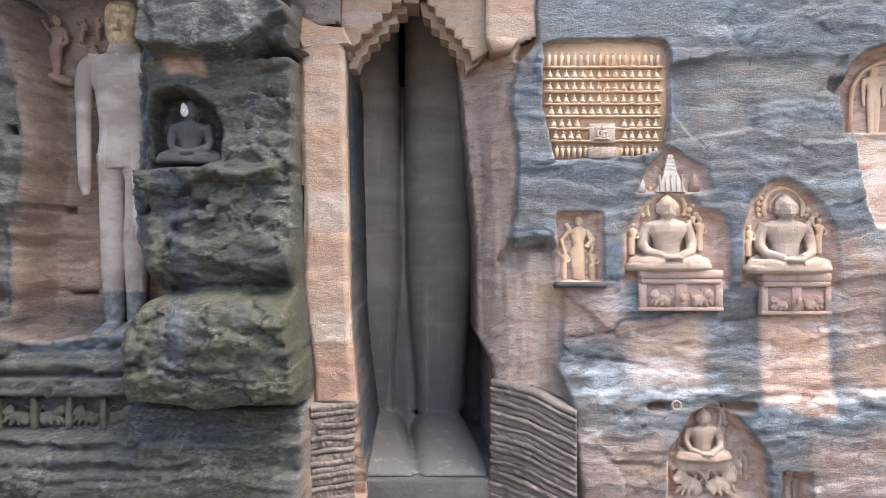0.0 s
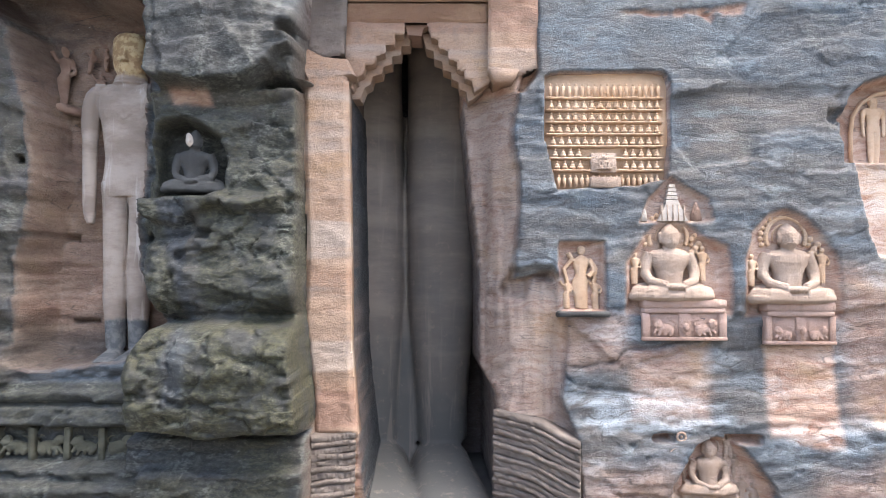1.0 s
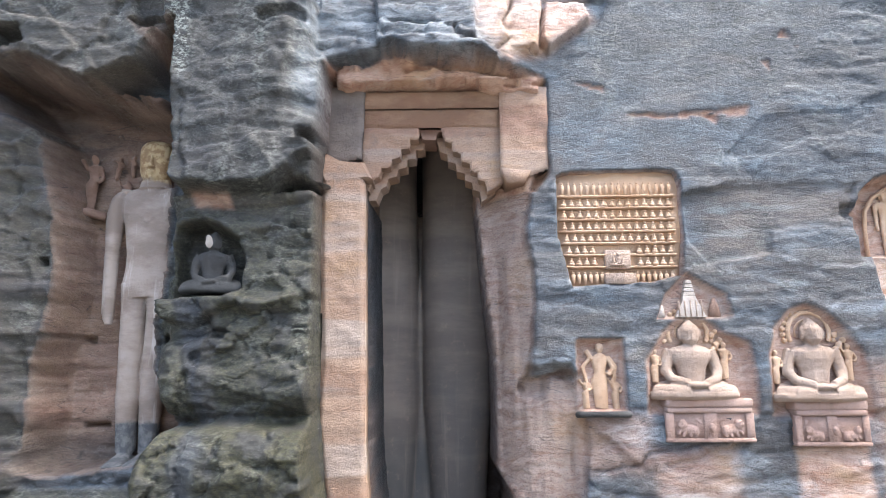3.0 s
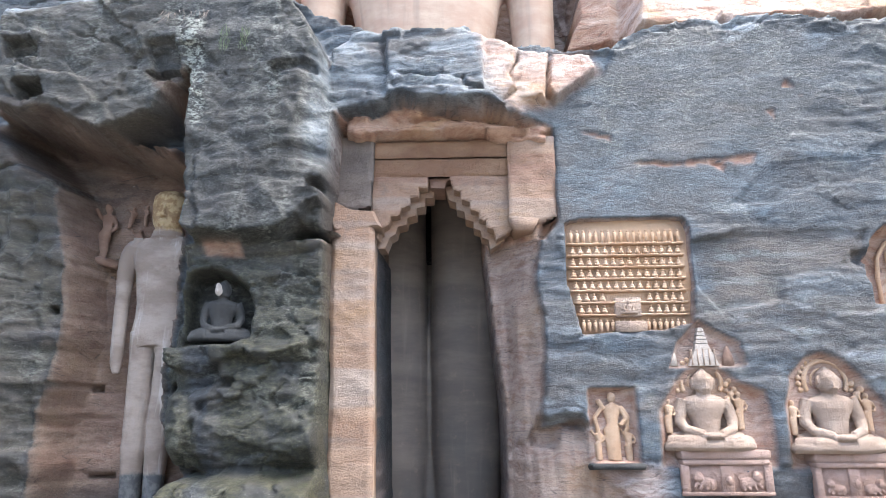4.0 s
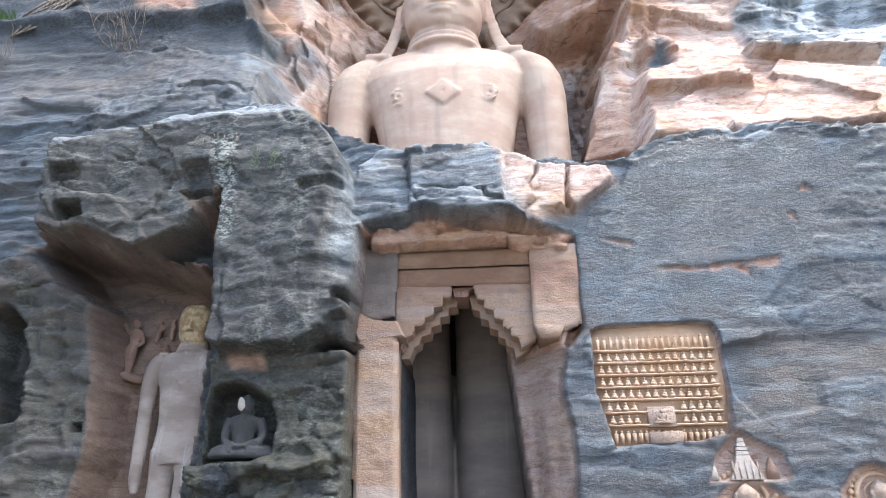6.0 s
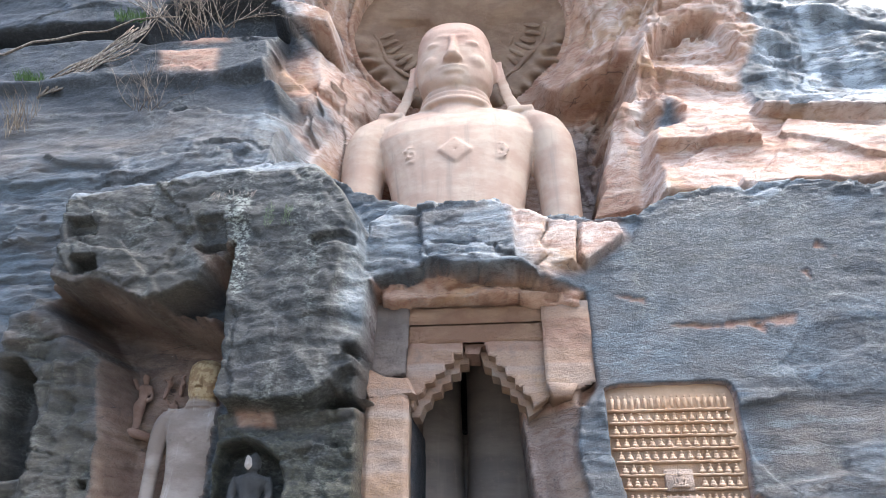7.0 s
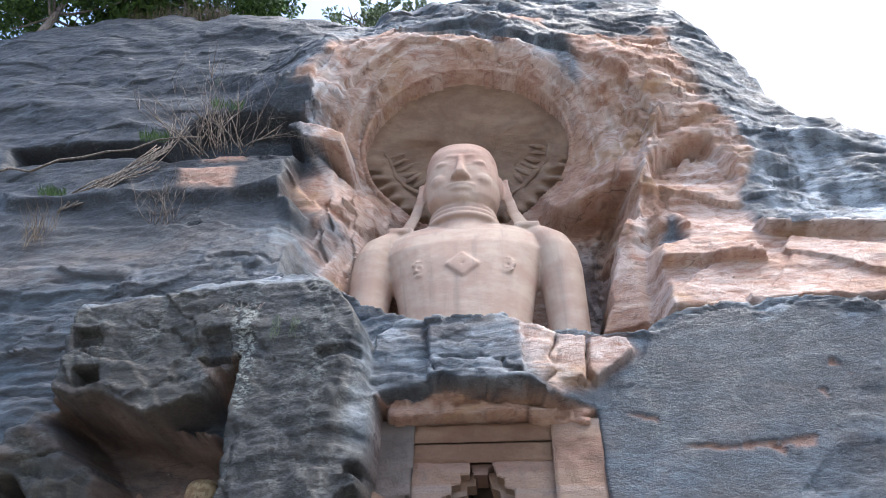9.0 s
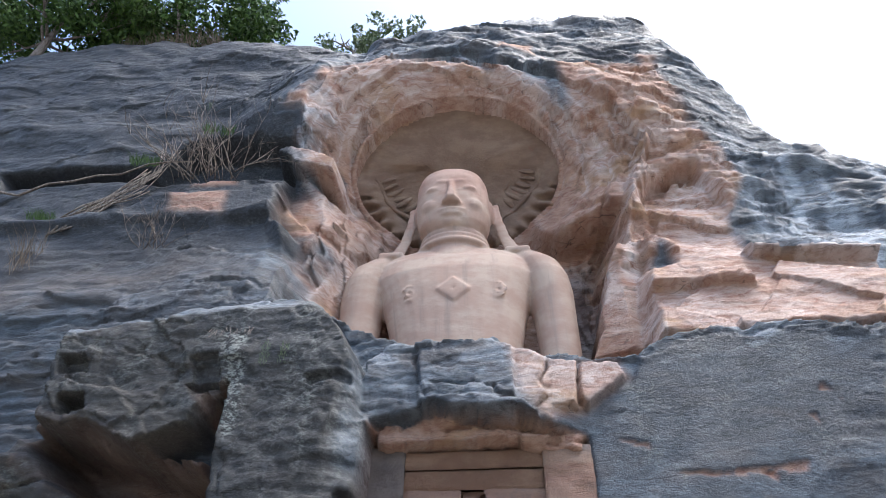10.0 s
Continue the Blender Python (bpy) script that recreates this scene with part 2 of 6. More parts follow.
SHRINESTONE = shrine_figure_material()
GROUND = ground_material()
LEAF = plant_material("green_leaves", (0.022, 0.05, 0.010), (0.09, 0.16, 0.03))
LEAFPALE = plant_material("pale_leaves", (0.10, 0.14, 0.07), (0.20, 0.24, 0.13))
STRAW = plant_material("dry_grass", (0.12, 0.085, 0.06), (0.27, 0.21, 0.15))
BARK = wood_material()

# ---------------------------------------------------------------- helpers for shapes
def lattice(ix, iy, iz, seed):
    h = (ix.astype(np.int64) * 374761393 + iy.astype(np.int64) * 668265263 + iz.astype(np.int64) * 2147483647 + seed * 974634777) & 0xFFFFFFFF
    h = ((h ^ (h >> 13)) * 1274126177) & 0xFFFFFFFF
    return ((h ^ (h >> 16)) & 0xFFFF) / 65535.0


def vnoise(x, y, z, seed=0):
    """Smooth value noise from -1 to 1."""
    x0, y0, z0 = np.floor(x), np.floor(y), np.floor(z)
    fx, fy, fz = x - x0, y - y0, z - z0
    fx, fy, fz = fx * fx * (3 - 2 * fx), fy * fy * (3 - 2 * fy), fz * fz * (3 - 2 * fz)
    total = 0
    for dx in (0, 1):
        for dy in (0, 1):
            for dz in (0, 1):
                total = total + (fx if dx else 1 - fx) * (fy if dy else 1 - fy) * (fz if dz else 1 - fz) * lattice(x0 + dx, y0 + dy, z0 + dz, seed)
    return total * 2 - 1


def fbm(x, z, seed=0, octaves=4, y=None, gain=0.5):
    y = np.zeros_like(x) + 0.37 if y is None else y
    total, amp, f = 0, 1.0, 1.0
    for i in range(octaves):
        total = total + amp * vnoise(x * f, y * f, z * f, seed + i * 17)
        amp, f = amp * gain, f * 2.03
    return total


def cells(x, z, seed=0):
    """Broken blocks: nearest-seed cell noise. Gives a random value per block, the offset from its middle and the distance to its edge."""
    ix, iz = np.floor(x), np.floor(z)
    best, second = np.full_like(x, 9.0), np.full_like(x, 9.0)
    val, ox, oz = np.zeros_like(x), np.zeros_like(x), np.zeros_like(x)
    zero = np.zeros_like(ix)
    for dx in (-1, 0, 1):
        for dz in (-1, 0, 1):
            cx, cz = ix + dx, iz + dz
            px = cx + lattice(cx, zero, cz, seed) - x
            pz = cz + lattice(cx, zero + 1, cz, seed) - z
            d = px * px + pz * pz
            closer = d < best
            second = np.where(closer, best, np.minimum(second, d))
            val = np.where(closer, lattice(cx, zero + 2, cz, seed), val)
            ox, oz = np.where(closer, px, ox), np.where(closer, pz, oz)
            best = np.where(closer, d, best)
    return val, ox, oz, np.sqrt(second) - np.sqrt(best)


def smooth(a, b, v):
    t = np.clip((v - a) / (b - a), 0, 1)
    return t * t * (3 - 2 * t)


def inside(x, z, pts):
    """Signed distance to a closed outline, positive inside."""
    d = np.full_like(x, 1e9)
    odd = np.zeros(x.shape, bool)
    for (ax, az), (bx, bz) in zip(pts, pts[1:] + pts[:1]):
        ex, ez = bx - ax, bz - az
        t = np.clip(((x - ax) * ex + (z - az) * ez) / (ex * ex + ez * ez + 1e-12), 0, 1)
        d = np.minimum(d, (x - ax - t * ex) ** 2 + (z - az - t * ez) ** 2)
        cross = (az > z) != (bz > z)
        odd ^= cross & (x < ax + (z - az) * ex / (ez if abs(ez) > 1e-9 else 1e-9))
    return np.where(odd, 1, -1) * np.sqrt(d)


def zone(x, z, pts, soft=0.06):
    """1 inside an outline, 0 outside, with a soft edge; worked out near it only."""
    pts = list(pts)
    out = np.zeros_like(x)
    lo, hi = np.min(pts, 0) - soft * 2, np.max(pts, 0) + soft * 2
    near = (x > lo[0]) & (x < hi[0]) & (z > lo[1]) & (z < hi[1])
    out[near] = smooth(-soft, soft, inside(x[near], z[near], pts))
    return out


def crack(x, z, pts, width=0.022):
    """1 on a crack line, fading out to its sides."""
    d = np.full_like(x, 1e9)
    pts = list(pts)
    for (ax, az), (bx, bz) in zip(pts, pts[1:]):
        ex, ez = bx - ax, bz - az
        t = np.clip(((x - ax) * ex + (z - az) * ez) / (ex * ex + ez * ez + 1e-12), 0, 1)
        d = np.minimum(d, (x - ax - t * ex) ** 2 + (z - az - t * ez) ** 2)
    return np.exp(-d / (width * width))


def blend(base, target, m):
    return base + (target - base) * m


def line(x, pts):
    return np.interp(x, [p[0] for p in pts], [p[1] for p in pts])


def mesh_object(name, verts, faces, material, parent=None, smooth_shade=True):
    me = bpy.data.meshes.new(name)
    me.from_pydata([tuple(v) for v in verts], [], faces)
    me.materials.append(material)
    if smooth_shade:
        me.polygons.foreach_set("use_smooth", [True] * len(me.polygons))
    ob = new(name, me)
    ob.parent = parent
    return ob


# ---------------------------------------------------------------- the cliff
gx = np.concatenate([np.arange(-21, -8.3, 0.10), np.arange(-8.3, 8.0, 0.036), np.arange(8.0, 17.2, 0.09)])
gz = np.concatenate([np.arange(-3.4, 9.6, 0.036), np.arange(9.6, 25, 0.05), np.arange(25, 33, 0.25)])
X, Z = np.meshgrid(gx, gz)

warp_a, warp_b = fbm(X * 0.9, Z * 1.3, 3), fbm(X * 0.9, Z * 1.3, 4)
fine_a, fine_b = fbm(X * 5, Z * 6, 5, 3), fbm(X * 5, Z * 6, 6, 3)
XW = X + 0.10 * warp_a + 0.03 * fine_a          # broken, natural edges
ZW = Z + 0.09 * warp_b + 0.03 * fine_b
XC = X + 0.012 * fine_a + 0.012 * warp_a        # carved edges
ZC = Z + 0.012 * fine_b + 0.012 * warp_b

CREST = [(-21, 9.0), (-8.2, 8.9), (-7.4, 9.0), (-6.2, 9.6), (-4.6, 9.7), (-3.2, 9.2), (-2.4, 8.75), (-1.6, 8.3), (0.3, 8.15), (1.6, 7.95), (2.6, 8.0),
         (3.3, 8.5), (5.5, 8.57), (7.0, 8.3), (17, 7.8)]
RIM = [(-21, 25.4), (-15, 26.5), (-8.8, 25.6), (-5.2, 24.2), (-3.1, 25.8), (1.2, 26.7), (3.3, 26.4), (5.6, 26.5), (7.25, 23.9), (8.05, 21.1),
       (8.45, 18.7), (8.9, 17.4), (9.8, 16.8), (11.2, 16.1), (17.2, 13.5)]

crest = line(X, CREST) + 0.10 * fbm(X * 1.5, Z * 0, 8) + 0.06 * fbm(X * 6, Z * 0, 9, 2)
low = 10.0 + 0.025 * (Z - 1.6) - 0.10 * smooth(3.5, 8, X)
right_up = 11.6 + 0.11 * (Z - 9) + 0.10 * np.clip(Z - 11, 0, 5) * smooth(6, 8, X)
left_up = 10.3 + 0.20 * np.clip(Z - 9, 0, 8) + 0.12 * np.clip(Z - 17, 0, 10)
up = blend(left_up, right_up, smooth(-5.2, -4.2, XW))
Y = np.where(Z < crest, low, blend(low + 0.1, up, smooth(-0.02, np.where(X < -4.6, 2.2, 0.30), Z - crest)))
fresh = np.zeros_like(X)
moss = np.zeros_like(X)
white = np.zeros_like(X)
soot_shade = np.zeros_like(X)
brown = np.zeros_like(X)
lichen = np.zeros_like(X)

# upper strata: long broken shelves
shelf = np.abs(((ZW * 0.62 + 0.25 * warp_a + 0.04 * X) % 1.0) - 0.0)
Y = Y - np.where(Z > crest + 0.4, (0.16 + 0.29 * smooth(-5.5, -4, X) - 0.22 * smooth(0, 2, X)) * smooth(0.0, 0.9, shelf) * smooth(1.0, 0.93, shelf) * (0.55 + 0.45 * warp_b), 0)

# left upper shelf where brushwood grows, and the hollow under it, its shade coloured in
m = zone(XW, ZW, [(-14.13, 16.01), (-12.07, 16.06), (-9.61, 15.82), (-8.77, 17.02), (-5.42, 16.40), (-4.95, 15.49), (-5.46, 14.72), (-7.39, 14.90), (-8.64, 14.79), (-10.73, 15.21), (-13.65, 15.01)], 0.18)
Y = blend(Y, Y + 0.9, m)
soot_shade += 0.75 * m
m = zone(XW, ZW, [(-12.76, 13.42), (-11.69, 13.13), (-10.67, 13.26), (-9.65, 13.38), (-8.35, 14.11), (-6.50, 14.05), (-5.33, 14.27), (-4.78, 11.50), (-5.36, 12.83), (-7.68, 12.82), (-10.20, 12.82), (-12.50, 12.90)], 0.2)
Y = blend(Y, Y - 0.25, m)

# lower left recess with the standing figure
CAVE = [(-7.25, 0.28), (-6.84, 0.41), (-6.26, 0.20), (-5.59, 0.16), (-4.72, 0.36), (-4.60, 0.61), (-4.18, 0.94), (-4.64, 1.61), (-4.72, 2.77), (-4.55, 4.26), (-4.56, 5.19), (-4.66, 5.98), (-6.00, 6.30), (-7.04, 6.67), (-7.91, 6.79), (-8.0, 6.0), (-7.1, 5.6),
        (-6.81, 5.48), (-6.48, 4.15), (-6.34, 2.93), (-6.51, 2.12), (-6.55, 1.51), (-6.55, 0.6)]
cave_d = inside(XW, ZW, CAVE)
m = smooth(-0.04, 0.05, cave_d)
cave_back = 10.95 + 0.06 * warp_a + 0.03 * (Z - 2) - 1.2 * smooth(1.2, 0.0, Z - 0.2) * smooth(-6.2, -7.2, X)
roof_z = 6.20 - 0.28 * (X + 6.0) + 0.06 * warp_b
roof = 9.74 - 0.22 * smooth(0.0, 0.10, ZW - roof_z) - 0.22 * smooth(0.16, 0.30, ZW - roof_z + 0.15 * warp_a) + 0.16 * (cells(XW * 0.7, ZW * 2.6, 14)[0] - 0.5)
cave_back = blend(cave_back, roof, smooth(-0.04, 0.04, Z - roof_z + 0.05 * fine_a))
Y = blend(Y, np.minimum(cave_back, 9.8 + 9.0 * np.clip(cave_d, 0, 9)), m)
cave_mask = m

# left pillar of rock beside it, fluted by water
m = zone(XW, ZW, [(-8.5, -3.4), (-8.5, 6.2), (-8.1, 6.6), (-7.4, 6.2), (-7.0, 5.6), (-6.81, 5.48), (-6.48, 4.15), (-6.34, 2.93), (-6.51, 2.12), (-6.55, 1.51), (-6.55, 0.4), (-6.7, -3.4)], 0.15)
Y = blend(Y, 9.55 + 0.12 * np.abs(vnoise(X * 3.2 + 0.4 * warp_b, Z * 0, Z * 0.45, 31)) + 0.35 * smooth(-7.4, -6.5, X) + 0.18 * warp_a, m)
brown += 0.8 * m
moss += 0.6 * m * smooth(-0.5, 0.3, warp_b + warp_a)
soot_shade += 0.2 * m
m = zone(XW, ZW, [(-8.41, 5.33), (-8.03, 5.37), (-7.66, 5.01), (-7.46, 4.34), (-7.37, 3.53), (-8.08, 3.46)], 0.1)
Y = blend(Y, 10.6, m)
# the hollow in the pillar is coloured darker too
soot_shade += 0.3 * m

# mossy boss with the small niche
BOSS = [(-4.50, 4.41), (-4.38, 3.88), (-4.62, 2.83), (-4.58, 2.10), (-4.54, 1.61), (-4.24, 1.08), (-3.69, 0.92), (-1.98, 0.96), (-2.02, 2.75), (-2.06, 4.37)]
m = zone(XW, ZW, BOSS, 0.07)
boss_y = 9.45 + 0.10 * warp_a + 0.5 * smooth(-4.0, -4.6, XW) ** 2 - 0.18 * smooth(2.6, 1.2, Z) + 0.35 * smooth(1.4, 0.9, Z)
Y = blend(Y, boss_y, m)
moss += m * (1.05 + 0.25 * warp_b - 0.40 * smooth(3.2, 4.2, Z + 0.4 * X + 1.2))
brown += 0.6 * m
moss += 0.9 * zone(XW, ZW, BOSS, 0.3) * (1 - m)
# bench under the small statue
m = zone(XW, ZW, [(-4.57, 2.80), (-3.33, 2.80), (-3.13, 2.69), (-2.36, 2.75), (-2.35, 2.56), (-3.09, 2.49), (-3.25, 2.73), (-3.89, 2.37), (-4.29, 2.49), (-4.53, 2.59)], 0.05)
Y = blend(Y, 9.25, m)
# niche, slot and hole in the boss
m = zone(XC, ZC, [(-4.34, 2.81), (-4.34, 3.56), (-4.24, 3.84), (-3.93, 3.95), (-3.61, 3.84), (-3.35, 3.64), (-3.25, 3.31), (-3.27, 2.91), (-3.44, 2.81)], 0.06)
Y = blend(Y, 10.1, m)
soot_shade += 0.25 * m
for pts, d in (([(-3.62, 2.29), (-3.40, 2.29), (-3.40, 2.17), (-3.62, 2.17)], 0.3), ([(-4.57, 2.24), (-4.45, 2.28), (-4.35, 2.21), (-4.39, 2.11), (-4.55, 2.11)], 0.3)):
    m = zone(XC, ZC, pts, 0.02)
    Y = blend(Y, Y + d, m)
# drum-shaped lower boss
m = zone(XW, ZW, [(-4.11, 0.92), (-3.57, 0.96), (-1.92, 0.96), (-1.82, 0.04), (-1.79, -0.56), (-3.81, -0.61), (-4.47, -0.53), (-4.53, 0.04), (-4.45, 0.51)], 0.09)
t = np.clip((Z - 0.15) / 0.85, -1, 1)
Y = blend(Y, 9.12 - 0.42 * np.sqrt(np.clip(1 - t * t, 0, 1)) + 0.8 * smooth(-4.1, -4.6, X) ** 2 + 0.08 * warp_a, m)
moss += m
pv, po, pp, pe = cells(XW * 1.3 + 0.4 * warp_b, ZW * 1.9 + 0.3 * warp_a, 19)
lower_rock = smooth(-1.75, -1.95, XW) * smooth(4.2, 4.0, Z) * (1 - cave_mask) * smooth(-7.0, -4.7, X)
Y = Y + lower_rock * (0.10 * (pv - 0.5) + 0.11 * pp * (pv - 0.4) + 0.05 * smooth(0.07, 0.0, pe))
Y = Y + lower_rock * 0.022 * fbm(X * 3.5, Z * 5, 20, 4)
lichen += 0.3 * lower_rock * smooth(0.05, 0.0, np.abs(pe - 0.06)) * smooth(0.4, 0.7, pv)
# dark run of water down the boss
m = zone(X + 0.10 * warp_a, Z, [(-4.25, 2.72), (-3.61, 2.72), (-3.49, 1.77), (-3.47, 0.34), (-3.53, -0.14), (-3.81, -0.14), (-3.77, 0.65), (-3.85, 1.61), (-4.15, 2.40)], 0.10)
soot_shade += 0.95 * m * smooth(-0.7, 0.1, fbm(X * 6, Z * 0.5, 71, 3))
moss -= 0.6 * m

# ledges below the boss and the recess
m = smooth(0.05, -0.05, Z - (-0.68 + 0.04 * warp_a)) * smooth(-1.75, -1.88, XW)
steps = 9.45 - 0.30 * smooth(-1.05, -1.15, ZW) - 0.12 * smooth(-1.5, -1.56, ZW) - 0.15 * smooth(-1.95, -2.1, ZW)
Y = blend(Y, steps + 0.05 * warp_b, m)
moss += 1.0 * m * smooth(-1.8, -2.3, X)
# extra darkening over the moss stands for shade at the lower left
soot_shade += 0.25 * m + 0.3 * m * smooth(-3.8, -4.8, X + 0.5 * warp_a)
soot_shade += 0.45 * m * zone(XW, ZW, [(-4.61, -0.68), (-3.49, -0.66), (-2.93, -0.76), (-3.09, -1.20), (-4.29, -1.16)], 0.12)
brown += 0.7 * m
# plinth bands below the standing figure
m = zone(XC, ZC, [(-8.4, 0.02), (-4.5, 0.02), (-4.5, -0.62), (-8.4, -0.62)], 0.03)
Y = blend(Y, 9.9 - 0.14 * smooth(-0.06, -0.10, Z) + 0.10 * smooth(-0.22, -0.26, Z) - 0.16 * smooth(-0.3, -0.34, Z), m)
moss += 0.85 * m
# plinth darkened as well, as if shaded
soot_shade += 0.3 * m
m = zone(XC, ZC, [(-8.4, -0.60), (-4.55, -0.60), (-4.55, -1.12), (-8.4, -1.12)], 0.03)
Y = blend(Y, 9.9, m)
moss += 0.6 * m
m = zone(XC, ZC, [(-8.4, -1.12), (-4.3, -1.12), (-4.3, -1.3), (-8.4, -1.3)], 0.04)
Y = blend(Y, 9.42, m)

# big dark overhanging block
BLOCK = [(-7.58, 6.59), (-7.12, 6.47), (-6.75, 6.48), (-5.75, 6.12), (-4.87, 6.39), (-4.67, 7.00), (-4.47, 7.08), (-4.39, 5.89), (-4.28, 5.41), (-4.30, 4.54), (-4.15, 4.39), (-2.87, 4.33), (-2.55, 4.54), (-2.00, 4.53), (-1.97, 5.07), (-2.07, 6.01), (-2.03, 6.40), (-2.38, 7.55), (-2.60, 8.10), (-3.08, 8.78), (-4.49, 9.47), (-5.24, 9.03), (-6.22, 8.84), (-7.18, 8.60), (-7.75, 8.43), (-7.70, 7.55)]
bd = inside(XW, ZW, BLOCK)
m = smooth(-0.06, 0.06, bd)
val, ox, oz, edge = cells(XW * 0.8, ZW * 0.7, 12)
val2_ = cells(XW * 1.6, ZW * 4.5, 17)[0]
bend = 8.22 + 0.09 * (X + 7.5) + 0.12 * warp_b - 0.35 * smooth(-3.3, -2.5, X)
face = 9.05 + 0.05 * warp_a + 0.10 * (val - 0.5) + 0.035 * fbm(X * 3, Z * 3, 13, 3) + 0.95 * np.clip(Z - bend, 0, 1.6) + 0.05 * np.abs(fine_a) * smooth(0, 0.2, Z - bend)
face = face + 0.62 * np.clip((XW + 2.62 - 0.10 * (Z - 6.5)) / 0.75, 0, 1.1) * smooth(4.9, 5.8, Z) + 0.05 * (val2_ - 0.5) * smooth(-2.7, -2.4, X)
Y = blend(Y, face, m)
brown += 0.75 * m * smooth(0.9, -0.6, Z - 7.4 + 0.6 * X + 2.5)
moss += 0.6 * m
soot_shade += 0.15 * m * (X > -5)
lichen += 0.25 * m * smooth(0.0, 0.7, fbm(X * 7, Z * 1.1, 41, 3))
# hanging broken corner and square sockets on the block
for pts, d in (([(-2.87, 4.36), (-2.51, 4.65), (-2.40, 4.85), (-2.02, 4.89), (-1.96, 4.53)], 0.35), ([(-2.44, 5.24), (-2.04, 5.30), (-2.00, 5.05), (-2.41, 5.10)], 0.5),
               ([(-5.12, 7.62), (-4.66, 7.66), (-4.56, 7.16), (-4.96, 7.12)], 0.16), ([(-5.10, 7.14), (-4.60, 7.18), (-4.56, 6.98), (-4.92, 6.94)], 0.26), ([(-7.22, 6.99), (-6.77, 6.98), (-6.69, 6.68), (-7.15, 6.68)], 0.4),
               ([(-7.55, 7.76), (-7.06, 7.74), (-6.97, 7.46), (-7.48, 7.43)], 0.25), ([(-3.10, 7.13), (-2.38, 7.21), (-2.37, 7.00), (-3.04, 6.98)], 0.12)):
    m = zone(X + 0.02 * fine_a + 0.03 * warp_a, Z + 0.02 * fine_b + 0.03 * warp_b, pts, 0.025)
    Y = blend(Y, Y + d, m)
brown += 0.7 * zone(XW, ZW, BLOCK, 0.1) * smooth(0.1, -0.2, Z - bend) * smooth(-2.3, -2.7, X)
soot_shade += 0.18 * zone(XW, ZW, BLOCK, 0.1) * smooth(0.1, -0.2, Z - bend)
# block top: paler rock, whitened further to imitate sky light on it
top = zone(XW, ZW, BLOCK, 0.1) * smooth(-0.05, 0.15, Z - bend)
white += top * (0.15 + 0.30 * smooth(-0.2, 0.5, fbm(X * 1.6, Z * 3, 47, 3)))
brown -= 0.9 * top
moss -= 0.5 * top
soot_shade -= 0.5 * top
# right facet of the block whitened as if lit
side = zone(XW, ZW, BLOCK, 0.1) * smooth(-2.62, -2.35, XW - 0.10 * (Z - 6.5)) * smooth(5.2, 5.9, Z)
white += side * (0.12 + 0.25 * smooth(-0.2, 0.5, fbm(X * 2, Z * 4, 48, 3)))
moss -= 0.5 * side
brown -= 0.8 * side
m = zone(XW, ZW, [(-5.07, 7.17), (-4.50, 7.15), (-4.35, 5.93), (-4.70, 6.39), (-4.83, 6.80)], 0.06)
fresh += 0.8 * m
m = zone(X + 0.04 * warp_a, Z, [(-4.62, 8.08), (-4.23, 8.06), (-4.06, 6.37), (-4.17, 6.07), (-4.36, 6.38)], 0.08)
lichen += 0.9 * m
# ochre scar below the block
scar = zone(XW, ZW, [(-4.06, 4.35), (-3.44, 4.37), (-3.40, 4.14), (-3.97, 4.10)], 0.06)
fresh += 0.9 * scar
moss -= 2.0 * scar
m = zone(XW, ZW, [(-4.40, 4.37), (-2.05, 4.42), (-2.05, 4.26), (-3.10, 4.07), (-4.27, 4.13)], 0.05)
Y = blend(Y, 9.55, m)
brown += 0.6 * m * (1 - scar)
# rock of the recess roof, its shade painted on as dark blotches
m = zone(XW, ZW, [(-7.89, 6.78), (-7.19, 6.78), (-6.12, 6.40), (-4.83, 6.22), (-4.75, 5.66), (-6.04, 5.90), (-7.08, 6.24)], 0.08)
soot_shade += 0.5 * cave_mask * smooth(0.1, 0.6, fbm(X * 0.8, Z * 3, 83)) * smooth(5.2, 5.8, Z)

